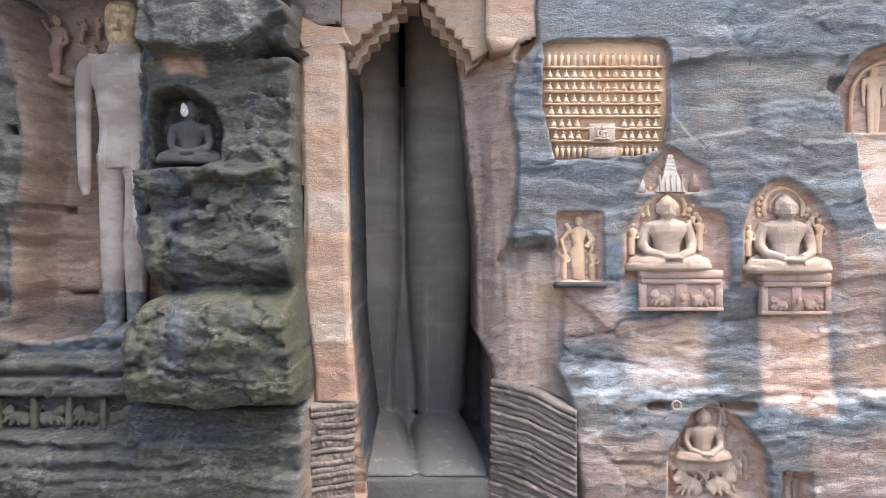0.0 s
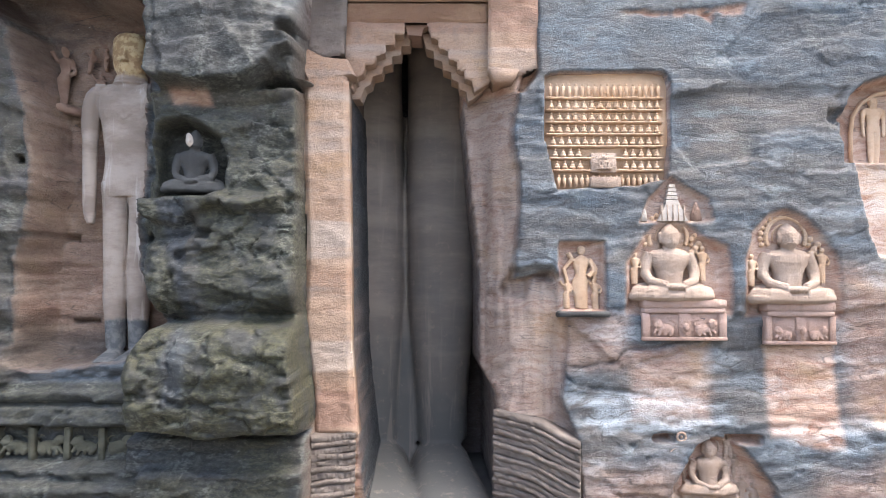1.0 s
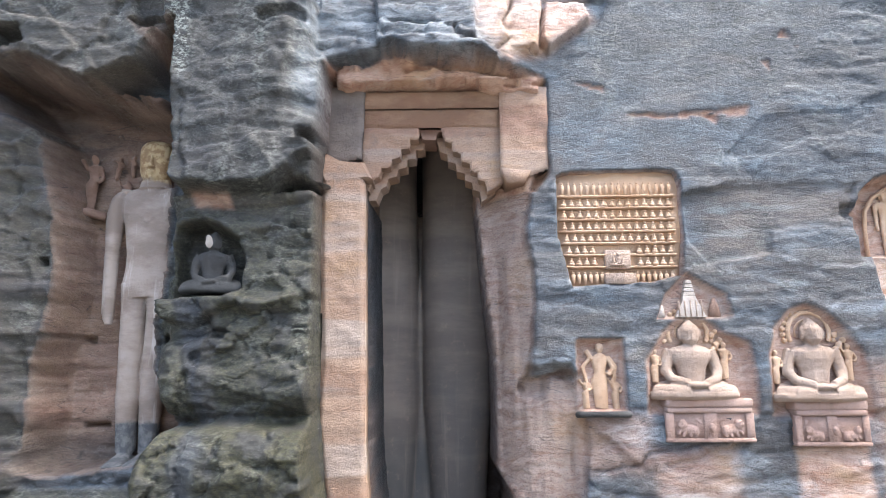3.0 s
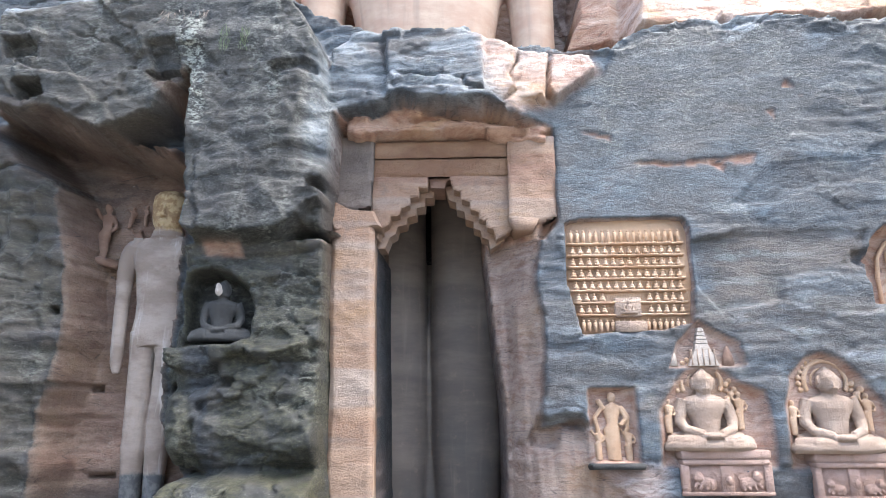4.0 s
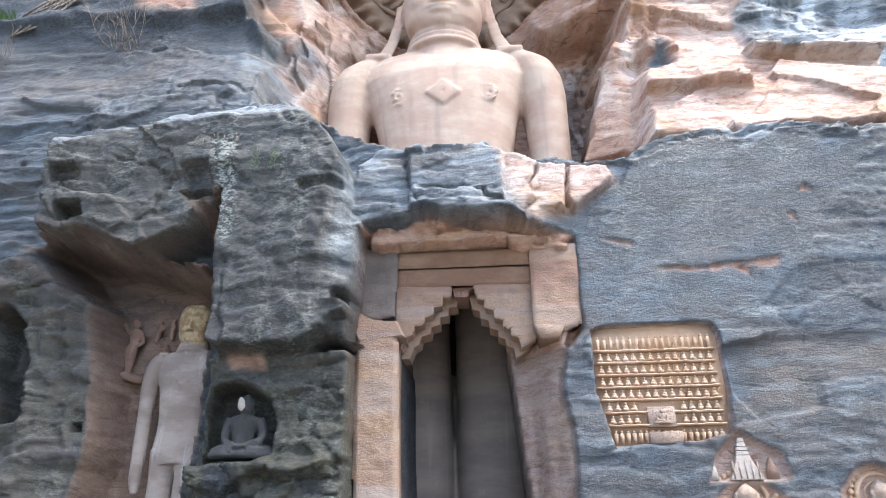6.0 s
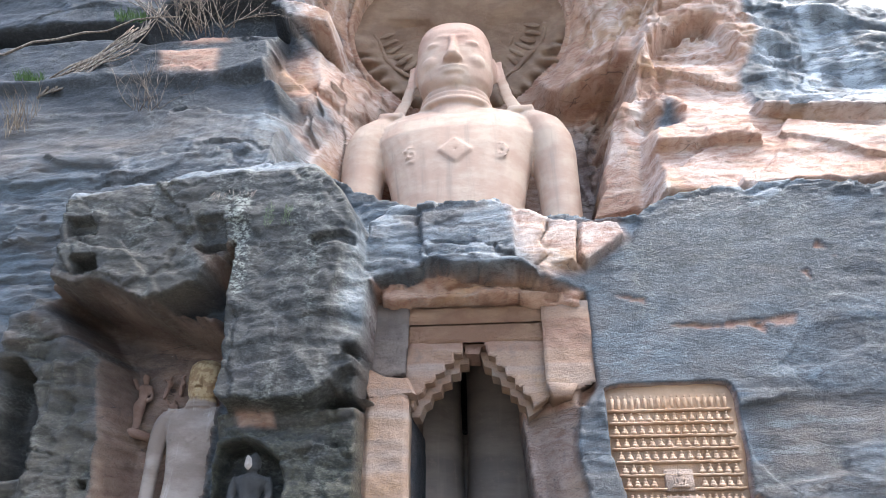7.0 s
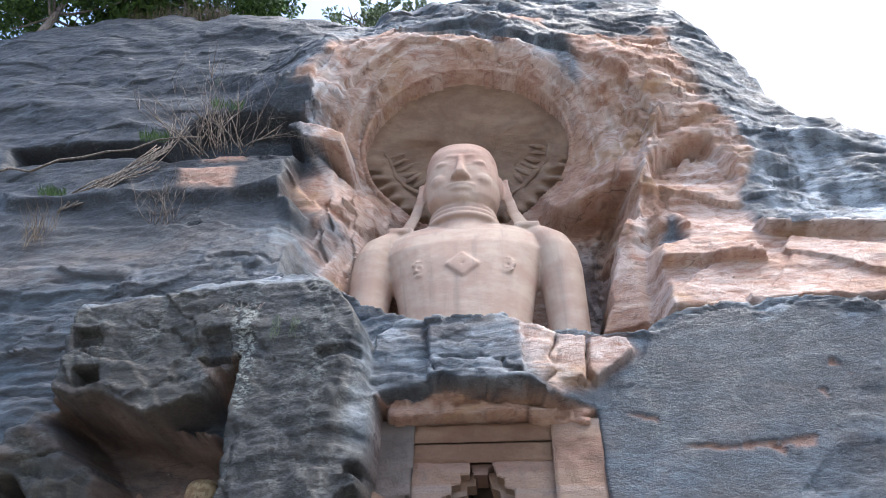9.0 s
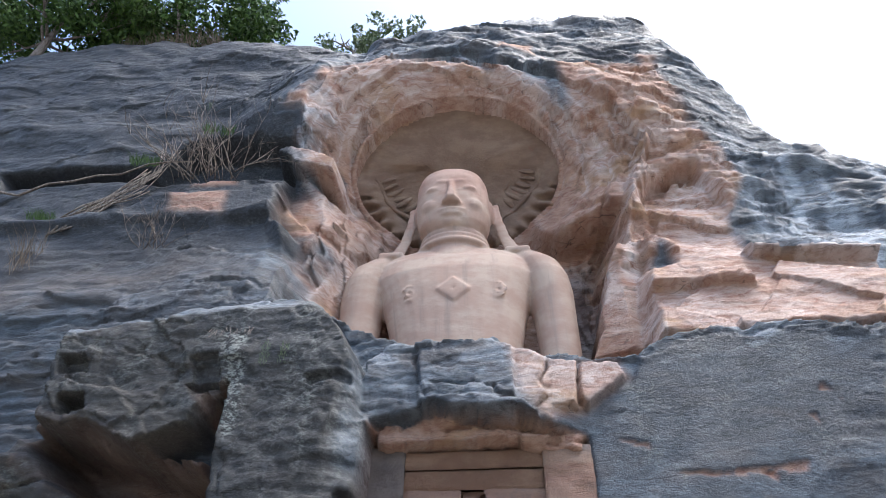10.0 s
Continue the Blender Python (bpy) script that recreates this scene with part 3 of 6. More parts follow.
# ledge in front of the statue's waist
m = zone(XW, ZW, [(-2.24, 6.43), (-2.06, 6.55), (-1.31, 6.67), (-0.38, 6.66), (0.73, 6.43), (1.50, 6.46), (2.01, 6.62), (2.49, 7.83), (2.11, 7.77), (0.31, 7.98), (-0.07, 8.15), (-1.14, 8.16), (-1.54, 8.17), (-1.93, 8.19), (-2.31, 7.75), (-2.31, 6.77)], 0.05)
Y = blend(Y, 9.68 + 0.50 * smooth(0.5, 1.6, X) - 0.10 * smooth(-1.3, -2.7, X) + 0.10 * (Z - 7.4) + 0.05 * (val2_ - 0.5), m)
for pts, d, lean in (([(-1.32, 7.87), (-0.89, 8.08), (-0.07, 8.09), (0.29, 7.91), (0.30, 6.94), (-0.19, 6.70), (-1.30, 6.77)], 9.50, 0.12), ([(-1.42, 8.10), (-1.09, 8.11), (-1.09, 7.88), (-1.40, 7.82)], 9.62, 0.0),
                     ([(-1.24, 6.81), (-0.73, 6.90), (0.37, 6.76), (0.80, 6.40), (0.58, 6.34), (-0.37, 6.54), (-1.24, 6.59)], 9.36, 0.0), ([(-1.12, 7.15), (-0.09, 7.14), (-0.05, 6.93), (-1.10, 6.93)], 9.42, 0.0),
                     ([(0.33, 7.89), (0.83, 7.78), (0.71, 7.29), (0.84, 7.02), (0.60, 6.74), (0.30, 7.04)], 9.68, 0.12), ([(0.88, 7.80), (1.39, 7.73), (1.33, 6.85), (0.78, 6.80), (0.90, 7.29)], 9.78, 0.12),
                     ([(1.45, 7.80), (2.11, 7.75), (2.18, 7.46), (1.48, 6.87), (1.40, 7.06)], 9.95, 0.14)):
    b = zone(X + 0.015 * fine_a + 0.03 * warp_a, Z + 0.02 * fine_b + 0.02 * warp_b, pts, 0.025)
    Y = blend(Y, d + lean * (Z - 7.4), b)
for pts in ([(-1.42, 7.93), (-1.31, 7.54), (-1.33, 7.21), (-1.15, 6.80)], [(0.83, 7.76), (0.71, 7.29), (0.84, 7.02), (0.60, 6.72)], [(1.39, 7.73), (1.40, 7.11), (1.33, 6.84)], [(-1.12, 7.17), (-0.04, 7.13), (-0.01, 7.00), (0.37, 6.81)]):
    Y = Y + 0.10 * crack(XW, ZW, pts, 0.02)
ledge_mask = m
m2 = zone(XW, ZW, [(0.17, 7.98), (2.11, 7.77), (2.22, 7.46), (1.39, 6.83), (0.82, 6.56), (0.38, 7.10)], 0.16)
fresh += 0.85 * m2
# ledge whitened, most towards its top, standing in for light from above
white += 0.45 * m2 * smooth(6.8, 7.7, Z)
white += 0.40 * ledge_mask * smooth(-0.3, 0.5, fbm(X * 2.2, Z * 3, 51))

# rectangular head of the doorway, under the ledge
m = zone(XC, ZC, [(-2.13, 6.47), (-2.18, 4.89), (-2.21, 4.60), (1.23, 4.53), (1.42, 4.80), (1.43, 6.37), (0.82, 6.41), (0.27, 6.54), (-0.38, 6.52), (-1.03, 6.62), (-1.59, 6.52)], 0.05)
Y = blend(Y, 10.42 + 0.10 * warp_a, m)
fresh += m
under = zone(XW, ZW, [(-2.10, 6.51), (-1.59, 6.56), (-1.03, 6.66), (-0.38, 6.58), (0.27, 6.60), (0.82, 6.48), (1.45, 6.43), (1.42, 5.98), (-2.09, 6.09)], 0.05)
fresh += under
brown -= under
soot_shade *= 1 - 0.9 * under
beds_ = 6.30 + 0.05 * warp_a
Y = blend(Y, np.where(Z > beds_, 9.95, 10.16) + 0.22 * (cells(XW * 1.1, ZW * 5.0, 18)[0] - 0.5) + 0.05 * fine_a, zone(XW, ZW, [(-2.02, 6.52), (-1.59, 6.60), (-1.03, 6.70), (-0.38, 6.62), (0.27, 6.62), (0.82, 6.48), (1.38, 6.43), (1.38, 6.18), (-2.02, 6.22)], 0.03))
# doorway shaft, its inner shade darkened into the colour
DOOR = [(-1.5, 6.3), (-1.54, 4.93), (-1.55, 3.70), (-1.50, 1.96), (-1.47, 0.56), (-1.36, -0.57), (-1.29, -1.53), (-1.15, -2.32), (-1.15, -2.93), (0.82, -3.15), (0.81, -0.31), (0.56, 0.14), (0.54, 1.98), (0.42, 2.89), (0.33, 3.81), (0.26, 4.72), (0.26, 5.09), (0.3, 6.3)]
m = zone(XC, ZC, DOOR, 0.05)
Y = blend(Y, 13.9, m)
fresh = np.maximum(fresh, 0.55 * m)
soot_shade += 0.75 * m
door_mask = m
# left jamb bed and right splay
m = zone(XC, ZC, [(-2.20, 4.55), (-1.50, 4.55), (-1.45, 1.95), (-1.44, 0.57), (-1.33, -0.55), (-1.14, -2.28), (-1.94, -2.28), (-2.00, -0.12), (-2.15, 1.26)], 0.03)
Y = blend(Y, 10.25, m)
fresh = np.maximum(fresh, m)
# shading of the left door reveal, painted in as a darker tone
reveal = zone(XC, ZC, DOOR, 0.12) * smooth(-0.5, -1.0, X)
soot_shade += 0.55 * reveal
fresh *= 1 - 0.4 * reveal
SPLAY = [(0.25, 4.96), (0.25, 4.52), (0.36, 3.28), (0.48, 1.79), (0.52, 0.20), (0.74, -0.24), (0.78, -0.68), (0.78, -2.97), (2.12, -2.97), (1.99, -0.86), (1.77, -0.24), (1.90, 0.55), (1.77, 1.61), (1.68, 1.74), (1.07, 1.61), (1.13, 2.84), (1.07, 3.90), (1.24, 4.96)]
m = zone(XW * 0.5 + XC * 0.5, ZW * 0.5 + ZC * 0.5, SPLAY, 0.04) * (1 - door_mask)
tilt = 10.95 - 0.75 * smooth(0.3, 1.25, X)
Y = blend(Y, tilt + 0.09 * vnoise(X * 5 + 0.3 * warp_b, Z * 0, Z * 0.35, 61) + 0.04 * vnoise(X * 13, Z * 0, Z * 0.7, 62) + 0.04 * warp_a, m)
fresh = np.maximum(fresh, 0.5 * m)
brown += 0.8 * m
white += 0.14 * m
splay_mask = m
m = zone(XW, ZW, [(0.88, 1.48), (1.06, 1.80), (1.67, 1.82), (1.75, 1.61), (1.41, 1.61), (1.19, 1.35), (0.93, 1.36)], 0.05)
Y = blend(Y, Y + 0.22, m)
brown += 0.5 * m

# upper niche of the colossus
NICHE = [(-4.2, 8.3), (-4.35, 11.0), (-4.35, 13.2), (-5.3, 15.4), (-5.3, 16.3), (-5.1, 17.4), (-4.5, 19.2), (-2.9, 20.4), (-0.85, 20.5), (1.0, 19.7), (2.6, 18.7),
         (4.0, 17.2), (4.5, 16.3), (4.1, 15.2), (3.6, 12.9), (3.5, 9.9), (3.4, 8.2)]
nd = inside(X + 0.07 * warp_a + 0.32 * fbm(X * 0.32, Z * 0.32, 85, 2) + 0.14 * np.round(1.4 * fbm(X * 1.1, Z * 1.1, 88, 3)), Z + 0.07 * warp_b + 0.32 * fbm(X * 0.32, Z * 0.32, 86, 2), NICHE)
high = smooth(crest, crest + 0.35, Z)
# the rock bulges out over the hollow
Y = Y - 1.15 * smooth(-3.5, 0.0, nd) * smooth(15.5, 18.5, Z)
m = smooth(-0.08, 0.10, nd) * high
bed = nd * 2.6 + 0.9 * fbm(X * 0.35, Z * 0.5, 81, 3)
stepped = nd * 0.45 + 0.55 * (np.floor(bed) + smooth(0.1, 0.9, bed - np.floor(bed)) - 0.9 * fbm(X * 0.35, Z * 0.5, 81, 3)) / 2.6
deep = np.minimum(11.6 + 1.55 * (1 + 1.6 * smooth(1.0, 2.0, X)) * np.clip(stepped, 0, 3) ** 0.9, 14.6) + 0.06 * warp_a
# above, the rock comes down flush to the canopy's rim in bulging beds
ring = np.hypot((X + 0.85) / 3.2, (Z - 16.45) / 2.1)
gap = np.clip((ring - 1.0) * 2.4, 0, 9)
share = np.clip(nd, 0, 9) / (np.clip(nd, 0, 9) + gap + 1e-6)
plane = 13.12 - 0.634 * (Z - 16.45)
plates = share * 4.2 + 0.7 * fbm(X * 0.5, Z * 0.6, 82, 3)
plates = np.floor(plates) + smooth(0.55, 1.0, plates - np.floor(plates)) - 0.7 * fbm(X * 0.5, Z * 0.6, 82, 3)
lip_y = np.clip(Y, 11.3, 12.0)
flush = lip_y + (plane - lip_y) * np.clip(0.45 * share + 0.55 * plates / 4.2, -0.1, 1.05)
flush = np.where(ring < 0.95, 14.6, flush) - 0.18 * np.sin(math.pi * np.clip(share, 0, 1))
roof_edge = 14.2 - 0.25 * smooth(1, 2, X) + 0.1 * warp_b
Y = blend(Y, blend(deep, flush, smooth(0, 1.2 - 1.0 * smooth(1, 2, X), Z - roof_edge)), m)
# broken facets and thin beds round the hollow
turn = np.arctan2(Z - 15.5, X + 0.6)
fv, fo, fp, fe = cells(nd * 2.1 + 0.25 * warp_b, turn * 1.7 + 0.3 * warp_a, 71)
gv, go, gp, ge = cells(nd * 5.5 + 0.3 * warp_a, turn * 7 + 0.4 * warp_b, 72)
round_rock = m * smooth(8.6, 9.6, Z) * smooth(2.2, 1.4, nd) * (ring > 1) * (0.6 + 0.3 * smooth(14.5, 15.5, Z))
Y = Y + round_rock * (0.42 * (fv - 0.5) + 0.40 * fo * (fv - 0.3) + 0.15 * fp * (fv - 0.5))
white += round_rock * (0.55 * smooth(0.35, 0.0, np.abs(nd - 0.15 + 0.2 * warp_b)) * smooth(-0.2, 0.5, fbm(X * 1.3, Z * 1.3, 73, 3)) + 0.25 * smooth(0.72, 0.82, gv))
soot_shade += round_rock * 0.2 * smooth(0.80, 0.9, fv)
white += 0.45 * m * (ring > 0.95) * smooth(-0.3, 0.5, fbm(X * 0.9, Z * 0.9, 89, 4))
brown -= m
tongue = fbm(X * 0.55, Z * 0.45, 95, 4)
fresh = np.maximum(fresh, smooth(-0.35, 0.55, nd + 0.45 * warp_a + 0.55 * tongue) * high)
fresh *= 1 - 0.85 * m * smooth(1.3, 0.5, nd) * smooth(0.10, 0.40, fbm(X * 0.7, Z * 0.5, 99, 4)) * smooth(15.5, 17.5, Z) * smooth(-2.5, -1.0, X)
soot_shade += 0.45 * m * smooth(1.3, 0.5, nd) * smooth(0.10, 0.40, fbm(X * 0.7, Z * 0.5, 99, 4)) * smooth(15.5, 17.5, Z) * smooth(-2.5, -1.0, X)
white += 0.5 * m * (ring > 1) * smooth(0.80, 0.97, (share * 4.2 + 0.7 * fbm(X * 0.5, Z * 0.6, 82, 3)) % 1.0) * smooth(14.5, 15.5, Z)
niche_mask = m
# shade in the deep sides of the niche, painted as a dark tone
soot_shade += 0.7 * m * smooth(0.5, 1.0, nd) * smooth(14.0, 12.8, Z) * smooth(0.5, 1.5, X) + 0.5 * m * smooth(0.5, 1.0, nd) * smooth(14.5, 13.5, Z) * smooth(-3.0, -4.0, X)
# slab standing at the right of the niche
m = zone(XW, ZW, [(2.07, 9.10), (2.37, 10.27), (2.98, 12.08), (3.55, 12.22), (3.67, 11.50), (3.15, 9.05)], 0.06)
Y = blend(Y, 11.85 + 0.35 * np.abs(X - 2.95), m)
fresh += 0.6 * m
soot_shade *= 1 - 0.8 * m
# right top facet of the slab whitened as if lit
white += 0.6 * zone(XW, ZW, [(3.18, 12.07), (3.71, 11.67), (3.31, 10.61), (3.09, 11.20)], 0.1)
# broken stones at the left of the niche
for pts, d in (([(-5.27, 13.70), (-4.70, 13.45), (-4.28, 12.62), (-4.50, 12.08), (-5.25, 12.69)], 11.5), ([(-5.41, 15.50), (-4.38, 14.49), (-4.16, 13.41), (-4.64, 13.04), (-5.30, 13.92)], 11.9),
               ([(-5.78, 15.78), (-5.51, 16.13), (-3.93, 15.36), (-4.04, 14.91), (-5.20, 15.25)], 11.3)):
    m = zone(XW, ZW, pts, 0.07)
    Y = blend(Y, d, m)
    fresh += 0.7 * m
# right upper stepped orange beds
BEDS = [(3.14, 8.66), (3.48, 11.01), (4.18, 11.30), (3.96, 12.76), (3.92, 13.98), (4.52, 14.80), (5.66, 15.26), (5.84, 14.23), (6.08, 13.58), (5.94, 12.60), (5.99, 11.86), (8.56, 11.30), (7.70, 8.70), (5.94, 8.66)]
bm_ = zone(XW, ZW, BEDS, 0.14)
val, ox, oz, edge = cells(XW * 0.5, ZW * 0.85, 33)
Y = blend(Y, 11.55 + 0.34 * (val - 0.5) + 0.2 * oz * (val - 0.3) + 0.40 * (Z - 11.3), bm_)
fresh += 0.95 * bm_
b2 = zone(XW, ZW, [(2.50, 15.22), (4.11, 14.83), (4.16, 12.93), (3.67, 11.16), (2.57, 11.58), (2.51, 13.07)], 0.15)
b2 = np.maximum(b2, zone(XW, ZW, [(4.05, 16.02), (6.53, 15.96), (6.68, 14.37), (6.12, 13.37), (4.83, 12.68), (3.74, 12.77)], 0.15))
b2 = np.maximum(b2, zone(XW, ZW, [(3.42, 20.70), (4.99, 21.17), (5.87, 20.04), (6.08, 17.49), (6.28, 16.03), (4.16, 14.81), (3.09, 15.86), (2.88, 17.98)], 0.25))
fresh += 1.0 * b2
# broken white over the pink rock brightens it like sunlight
white += 0.5 * b2 * smooth(-0.2, 0.5, fbm(X * 0.9, Z * 2.4, 96, 4)) * smooth(0.3, 0.0, nd)
Y = Y + b2 * (0.30 * (cells(XW * 0.7, ZW * 1.9, 97)[0] - 0.5) + 0.15 * (cells(XW * 1.6, ZW * 4.2, 98)[0] - 0.5))
brown -= 1.0 * np.maximum(bm_, b2)
# sunlit look of the orange beds, painted on in white
white += 0.45 * bm_ * smooth(-0.4, 0.5, fbm(X * 1.2, Z * 2.2, 94))
m = zone(XW, ZW, [(3.44, 10.77), (5.39, 10.56), (5.38, 10.10), (3.39, 10.23)], 0.06)
Y = blend(Y, Y - 0.35, m)
m = zone(XW, ZW, [(5.67, 11.36), (8.44, 11.20), (8.36, 11.01), (5.74, 11.16)], 0.05)
Y = blend(Y, Y - 0.45, m)
soot_shade += 0.7 * m
m = zone(X + 0.08 * warp_a, ZW, [(7.74, 13.94), (9.47, 13.80), (9.28, 12.01), (7.69, 12.36)], 0.15)
white += 0.95 * m * smooth(-0.1, 0.35, fbm(X * 3.2, Z * 0.35, 55, 3))
for pts in ([(7.82, 13.87), (7.82, 13.22), (7.71, 12.49)], [(8.46, 13.74), (8.59, 12.96), (8.66, 12.09)], [(8.76, 13.71), (8.85, 12.94), (8.91, 12.07)], [(8.98, 13.69), (9.04, 12.89), (9.13, 12.02)],
            [(8.66, 11.50), (8.56, 10.36)], [(7.75, 15.75), (8.19, 14.55)]):
    white += 0.95 * crack(X + 0.08 * warp_a, ZW, pts, 0.11) * smooth(-0.7, 0.1, fbm(X * 4, Z * 1.2, 57, 3))
# orange scars on the upper cliff
scars = np.zeros_like(X)
for pts in ([(0.89, 22.65), (1.90, 22.69), (1.80, 20.41), (0.68, 20.55)], [(5.49, 21.80), (6.01, 21.55), (5.41, 18.26), (4.99, 18.31)], [(2.09, 20.54), (3.83, 20.98), (5.57, 19.45), (5.68, 16.86), (6.22, 15.79), (4.16, 14.81), (3.09, 15.86), (2.55, 18.02)], [(5.49, 17.83), (5.90, 17.78), (5.57, 16.35), (5.18, 16.39)],
            [(-8.18, 14.14), (-6.59, 14.01), (-6.44, 13.01), (-7.95, 13.08)], [(-7.88, 15.41), (-6.90, 15.43), (-6.59, 14.37), (-7.80, 14.48)]):
    scars = scars + zone(XW, ZW, pts, 0.22)
soot_shade += 0.55 * zone(XW, ZW, [(2.16, 23.42), (5.50, 22.92), (6.37, 20.64), (7.32, 16.95), (5.78, 16.59), (5.59, 20.41), (4.57, 20.88), (3.17, 18.82), (1.97, 21.23)], 0.3)

# right wall: carved recesses
def sink(pts, depth, soft=0.03, fresh_to=0.9, moss_to=None):
    global Y, fresh, white
    m = zone(XC, ZC, pts, soft)
    Y = blend(Y, Y * 0 + depth, m)
    fresh = np.maximum(fresh, fresh_to * smooth(0.0, 0.5, m))
    # whitened inside to offset the shade that the recess gets
    white += 0.22 * m
    return m

PANEL = [(1.57, 4.75), (1.78, 4.81), (3.16, 4.82), (3.41, 4.79), (3.47, 4.63), (3.47, 3.77), (3.42, 3.15), (2.99, 3.06), (1.74, 2.98), (1.57, 3.77)]
sink(PANEL, 10.42)
sink([(1.76, 2.16), (2.44, 2.16), (2.45, 1.09), (1.76, 1.09)], 10.22)
SEAT_A = [(2.80, 1.09), (2.82, 1.82), (3.08, 2.21), (3.27, 2.39), (3.47, 2.45), (3.70, 2.39), (3.98, 2.17), (4.29, 2.06), (4.36, 1.70), (4.34, 1.09)]
SEAT_B = [(4.63, 1.05), (4.65, 1.91), (4.76, 2.30), (5.00, 2.56), (5.19, 2.63), (5.45, 2.52), (5.76, 2.21), (5.96, 1.91), (6.00, 1.05)]
sink(SEAT_A, 10.17, 0.10)
sink(SEAT_B, 10.17, 0.10)
sink([(3.01, 2.46), (3.15, 2.82), (3.47, 3.15), (3.72, 2.97), (4.03, 2.82), (4.11, 2.49)], 10.16, 0.05, 0.7)
SHRINE = [(3.42, -2.28), (3.44, -1.50), (3.60, -1.24), (3.81, -0.94), (4.07, -0.81), (4.37, -0.88), (4.63, -1.16), (4.85, -1.50), (4.91, -2.28)]
sink(SHRINE, 10.22, 0.06)
sink([(5.12, -1.78), (5.53, -1.78), (5.53, -2.37), (5.12, -2.37)], 10.16)
sink([(3.13, -0.76), (3.46, -0.76), (3.46, -0.86), (3.13, -0.86)], 10.3, 0.02)
sink([(4.24, -0.76), (4.74, -0.76), (4.74, -0.88), (4.24, -0.88)], 10.25, 0.02)
m = zone(XC, ZC, [(5.96, 4.22), (6.14, 4.24), (6.15, 4.06), (6.05, 4.01), (5.96, 4.06)], 0.03)
Y = blend(Y, 10.22, m)
sink([(6.17, 3.41), (6.17, 4.09), (6.30, 4.43), (6.51, 4.62), (6.98, 4.77), (7.84, 4.60), (7.84, 3.41)], 10.5, 0.05)
m = sink([(6.30, 3.39), (7.84, 3.39), (7.84, 1.78), (6.64, 1.95), (6.43, 2.55)], 10.12, 0.05, 0.85)
white += 0.25 * m
# flaked plates
for pts, d in (([(3.51, 3.77), (3.91, 3.29), (4.76, 3.41), (4.89, 3.77), (6.19, 3.80), (6.14, 4.59), (3.51, 4.46)], 0.07), ([(1.74, 1.05), (2.73, 0.23), (4.11, 0.61), (4.46, 1.09), (6.02, 1.09), (6.78, 1.26), (6.78, -0.64), (6.10, -0.55), (1.87, -0.55), (1.78, 0.23)], 0.06),
               ([(1.91, -0.55), (3.16, -0.81), (6.78, -0.64), (6.78, -2.89), (1.95, -2.89)], -0.05)):
    m = zone(XW, ZW, pts, 0.03)
    Y = blend(Y, Y + d, m * smooth(10.25, 10.1, Y))
# pale whitish bands under the seated figures
m = zone(X + 0.06 * warp_a, ZW, [(2.86, 0.49), (4.03, 0.57), (4.03, -0.55), (2.86, -0.47)], 0.14)
fresh += 0.6 * m
white += 0.8 * zone(XW, ZW, [(2.95, 0.18), (3.94, 0.05), (3.94, -0.47), (2.99, -0.25)], 0.28) * smooth(-0.5, 0.5, fbm(X * 1.5, Z * 6, 78, 3))
m = zone(X, ZW, [(4.85, 0.61), (5.86, 0.61), (5.93, -0.98), (4.89, -0.81)], 0.07)
fresh += 0.9 * m
white += 0.5 * m * smooth(1.0, -0.9, Z) * smooth(-0.6, 0.5, fbm(X * 1.5, Z * 6, 79, 3))
for pts in ([(1.87, -0.12), (2.90, -0.12), (4.72, -0.55), (4.72, -0.68), (1.95, -0.81)], [(4.81, -0.64), (6.78, -0.55), (6.78, -1.16), (5.15, -1.07)], [(1.13, 2.30), (1.74, 2.13), (1.74, 1.78), (1.13, 1.95)], [(1.95, -0.64), (2.73, -0.94), (2.13, -1.24)]):
    white += 0.75 * zone(XW, ZW, pts, 0.2) * smooth(-0.25, 0.4, fbm(X * 2.0, Z * 7, 77, 3))
fresh += 0.5 * zone(XW, ZW, [(1.78, 1.00), (2.82, 1.00), (2.82, 0.23), (1.87, 0.23)], 0.2) + 0.5 * zone(XW, ZW, [(6.02, 1.78), (6.78, 1.70), (6.78, -0.55), (6.02, -0.55)], 0.25)
fresh += 0.8 * zone(XW, ZW, [(6.27, -0.42), (6.78, -0.34), (6.78, -0.55), (6.36, -0.64)], 0.1)
fresh += 0.45 * zone(XW, ZW, [(1.95, -1.24), (3.42, -1.16), (3.42, -2.37), (2.04, -2.37)], 0.3) + 0.4 * zone(XW, ZW, [(5.50, -1.33), (6.78, -1.24), (6.78, -2.37), (5.50, -2.37)], 0.3)
brown += 0.7 * zone(XW, ZW, [(3.55, 4.46), (6.19, 4.59), (6.14, 3.86), (4.81, 3.77), (4.63, 3.42), (3.94, 3.42)], 0.2)
for pts in ([(2.65, 5.79), (4.10, 5.81), (4.65, 5.91), (4.58, 5.74), (3.27, 5.68)], [(3.91, 5.79), (4.18, 5.78), (4.11, 5.58)], [(5.35, 7.27), (5.64, 6.89), (5.31, 7.09)], [(5.01, 6.67), (5.14, 6.67), (5.08, 6.53)], [(1.96, 6.31), (2.42, 6.29), (2.36, 6.17)]):
    m = zone(XW, ZW, pts, 0.05)
    m = m * smooth(-0.25, 0.25, fbm(X * 3.5, Z * 8, 29, 3))
    Y = blend(Y, Y + 0.06, m)
    fresh += 0.9 * m
brown += 0.55 * smooth(0.0, 0.7, fbm(X * 0.45, Z * 0.9, 93)) * smooth(0.9, 1.3, X) * smooth(crest, crest - 1.0, Z)
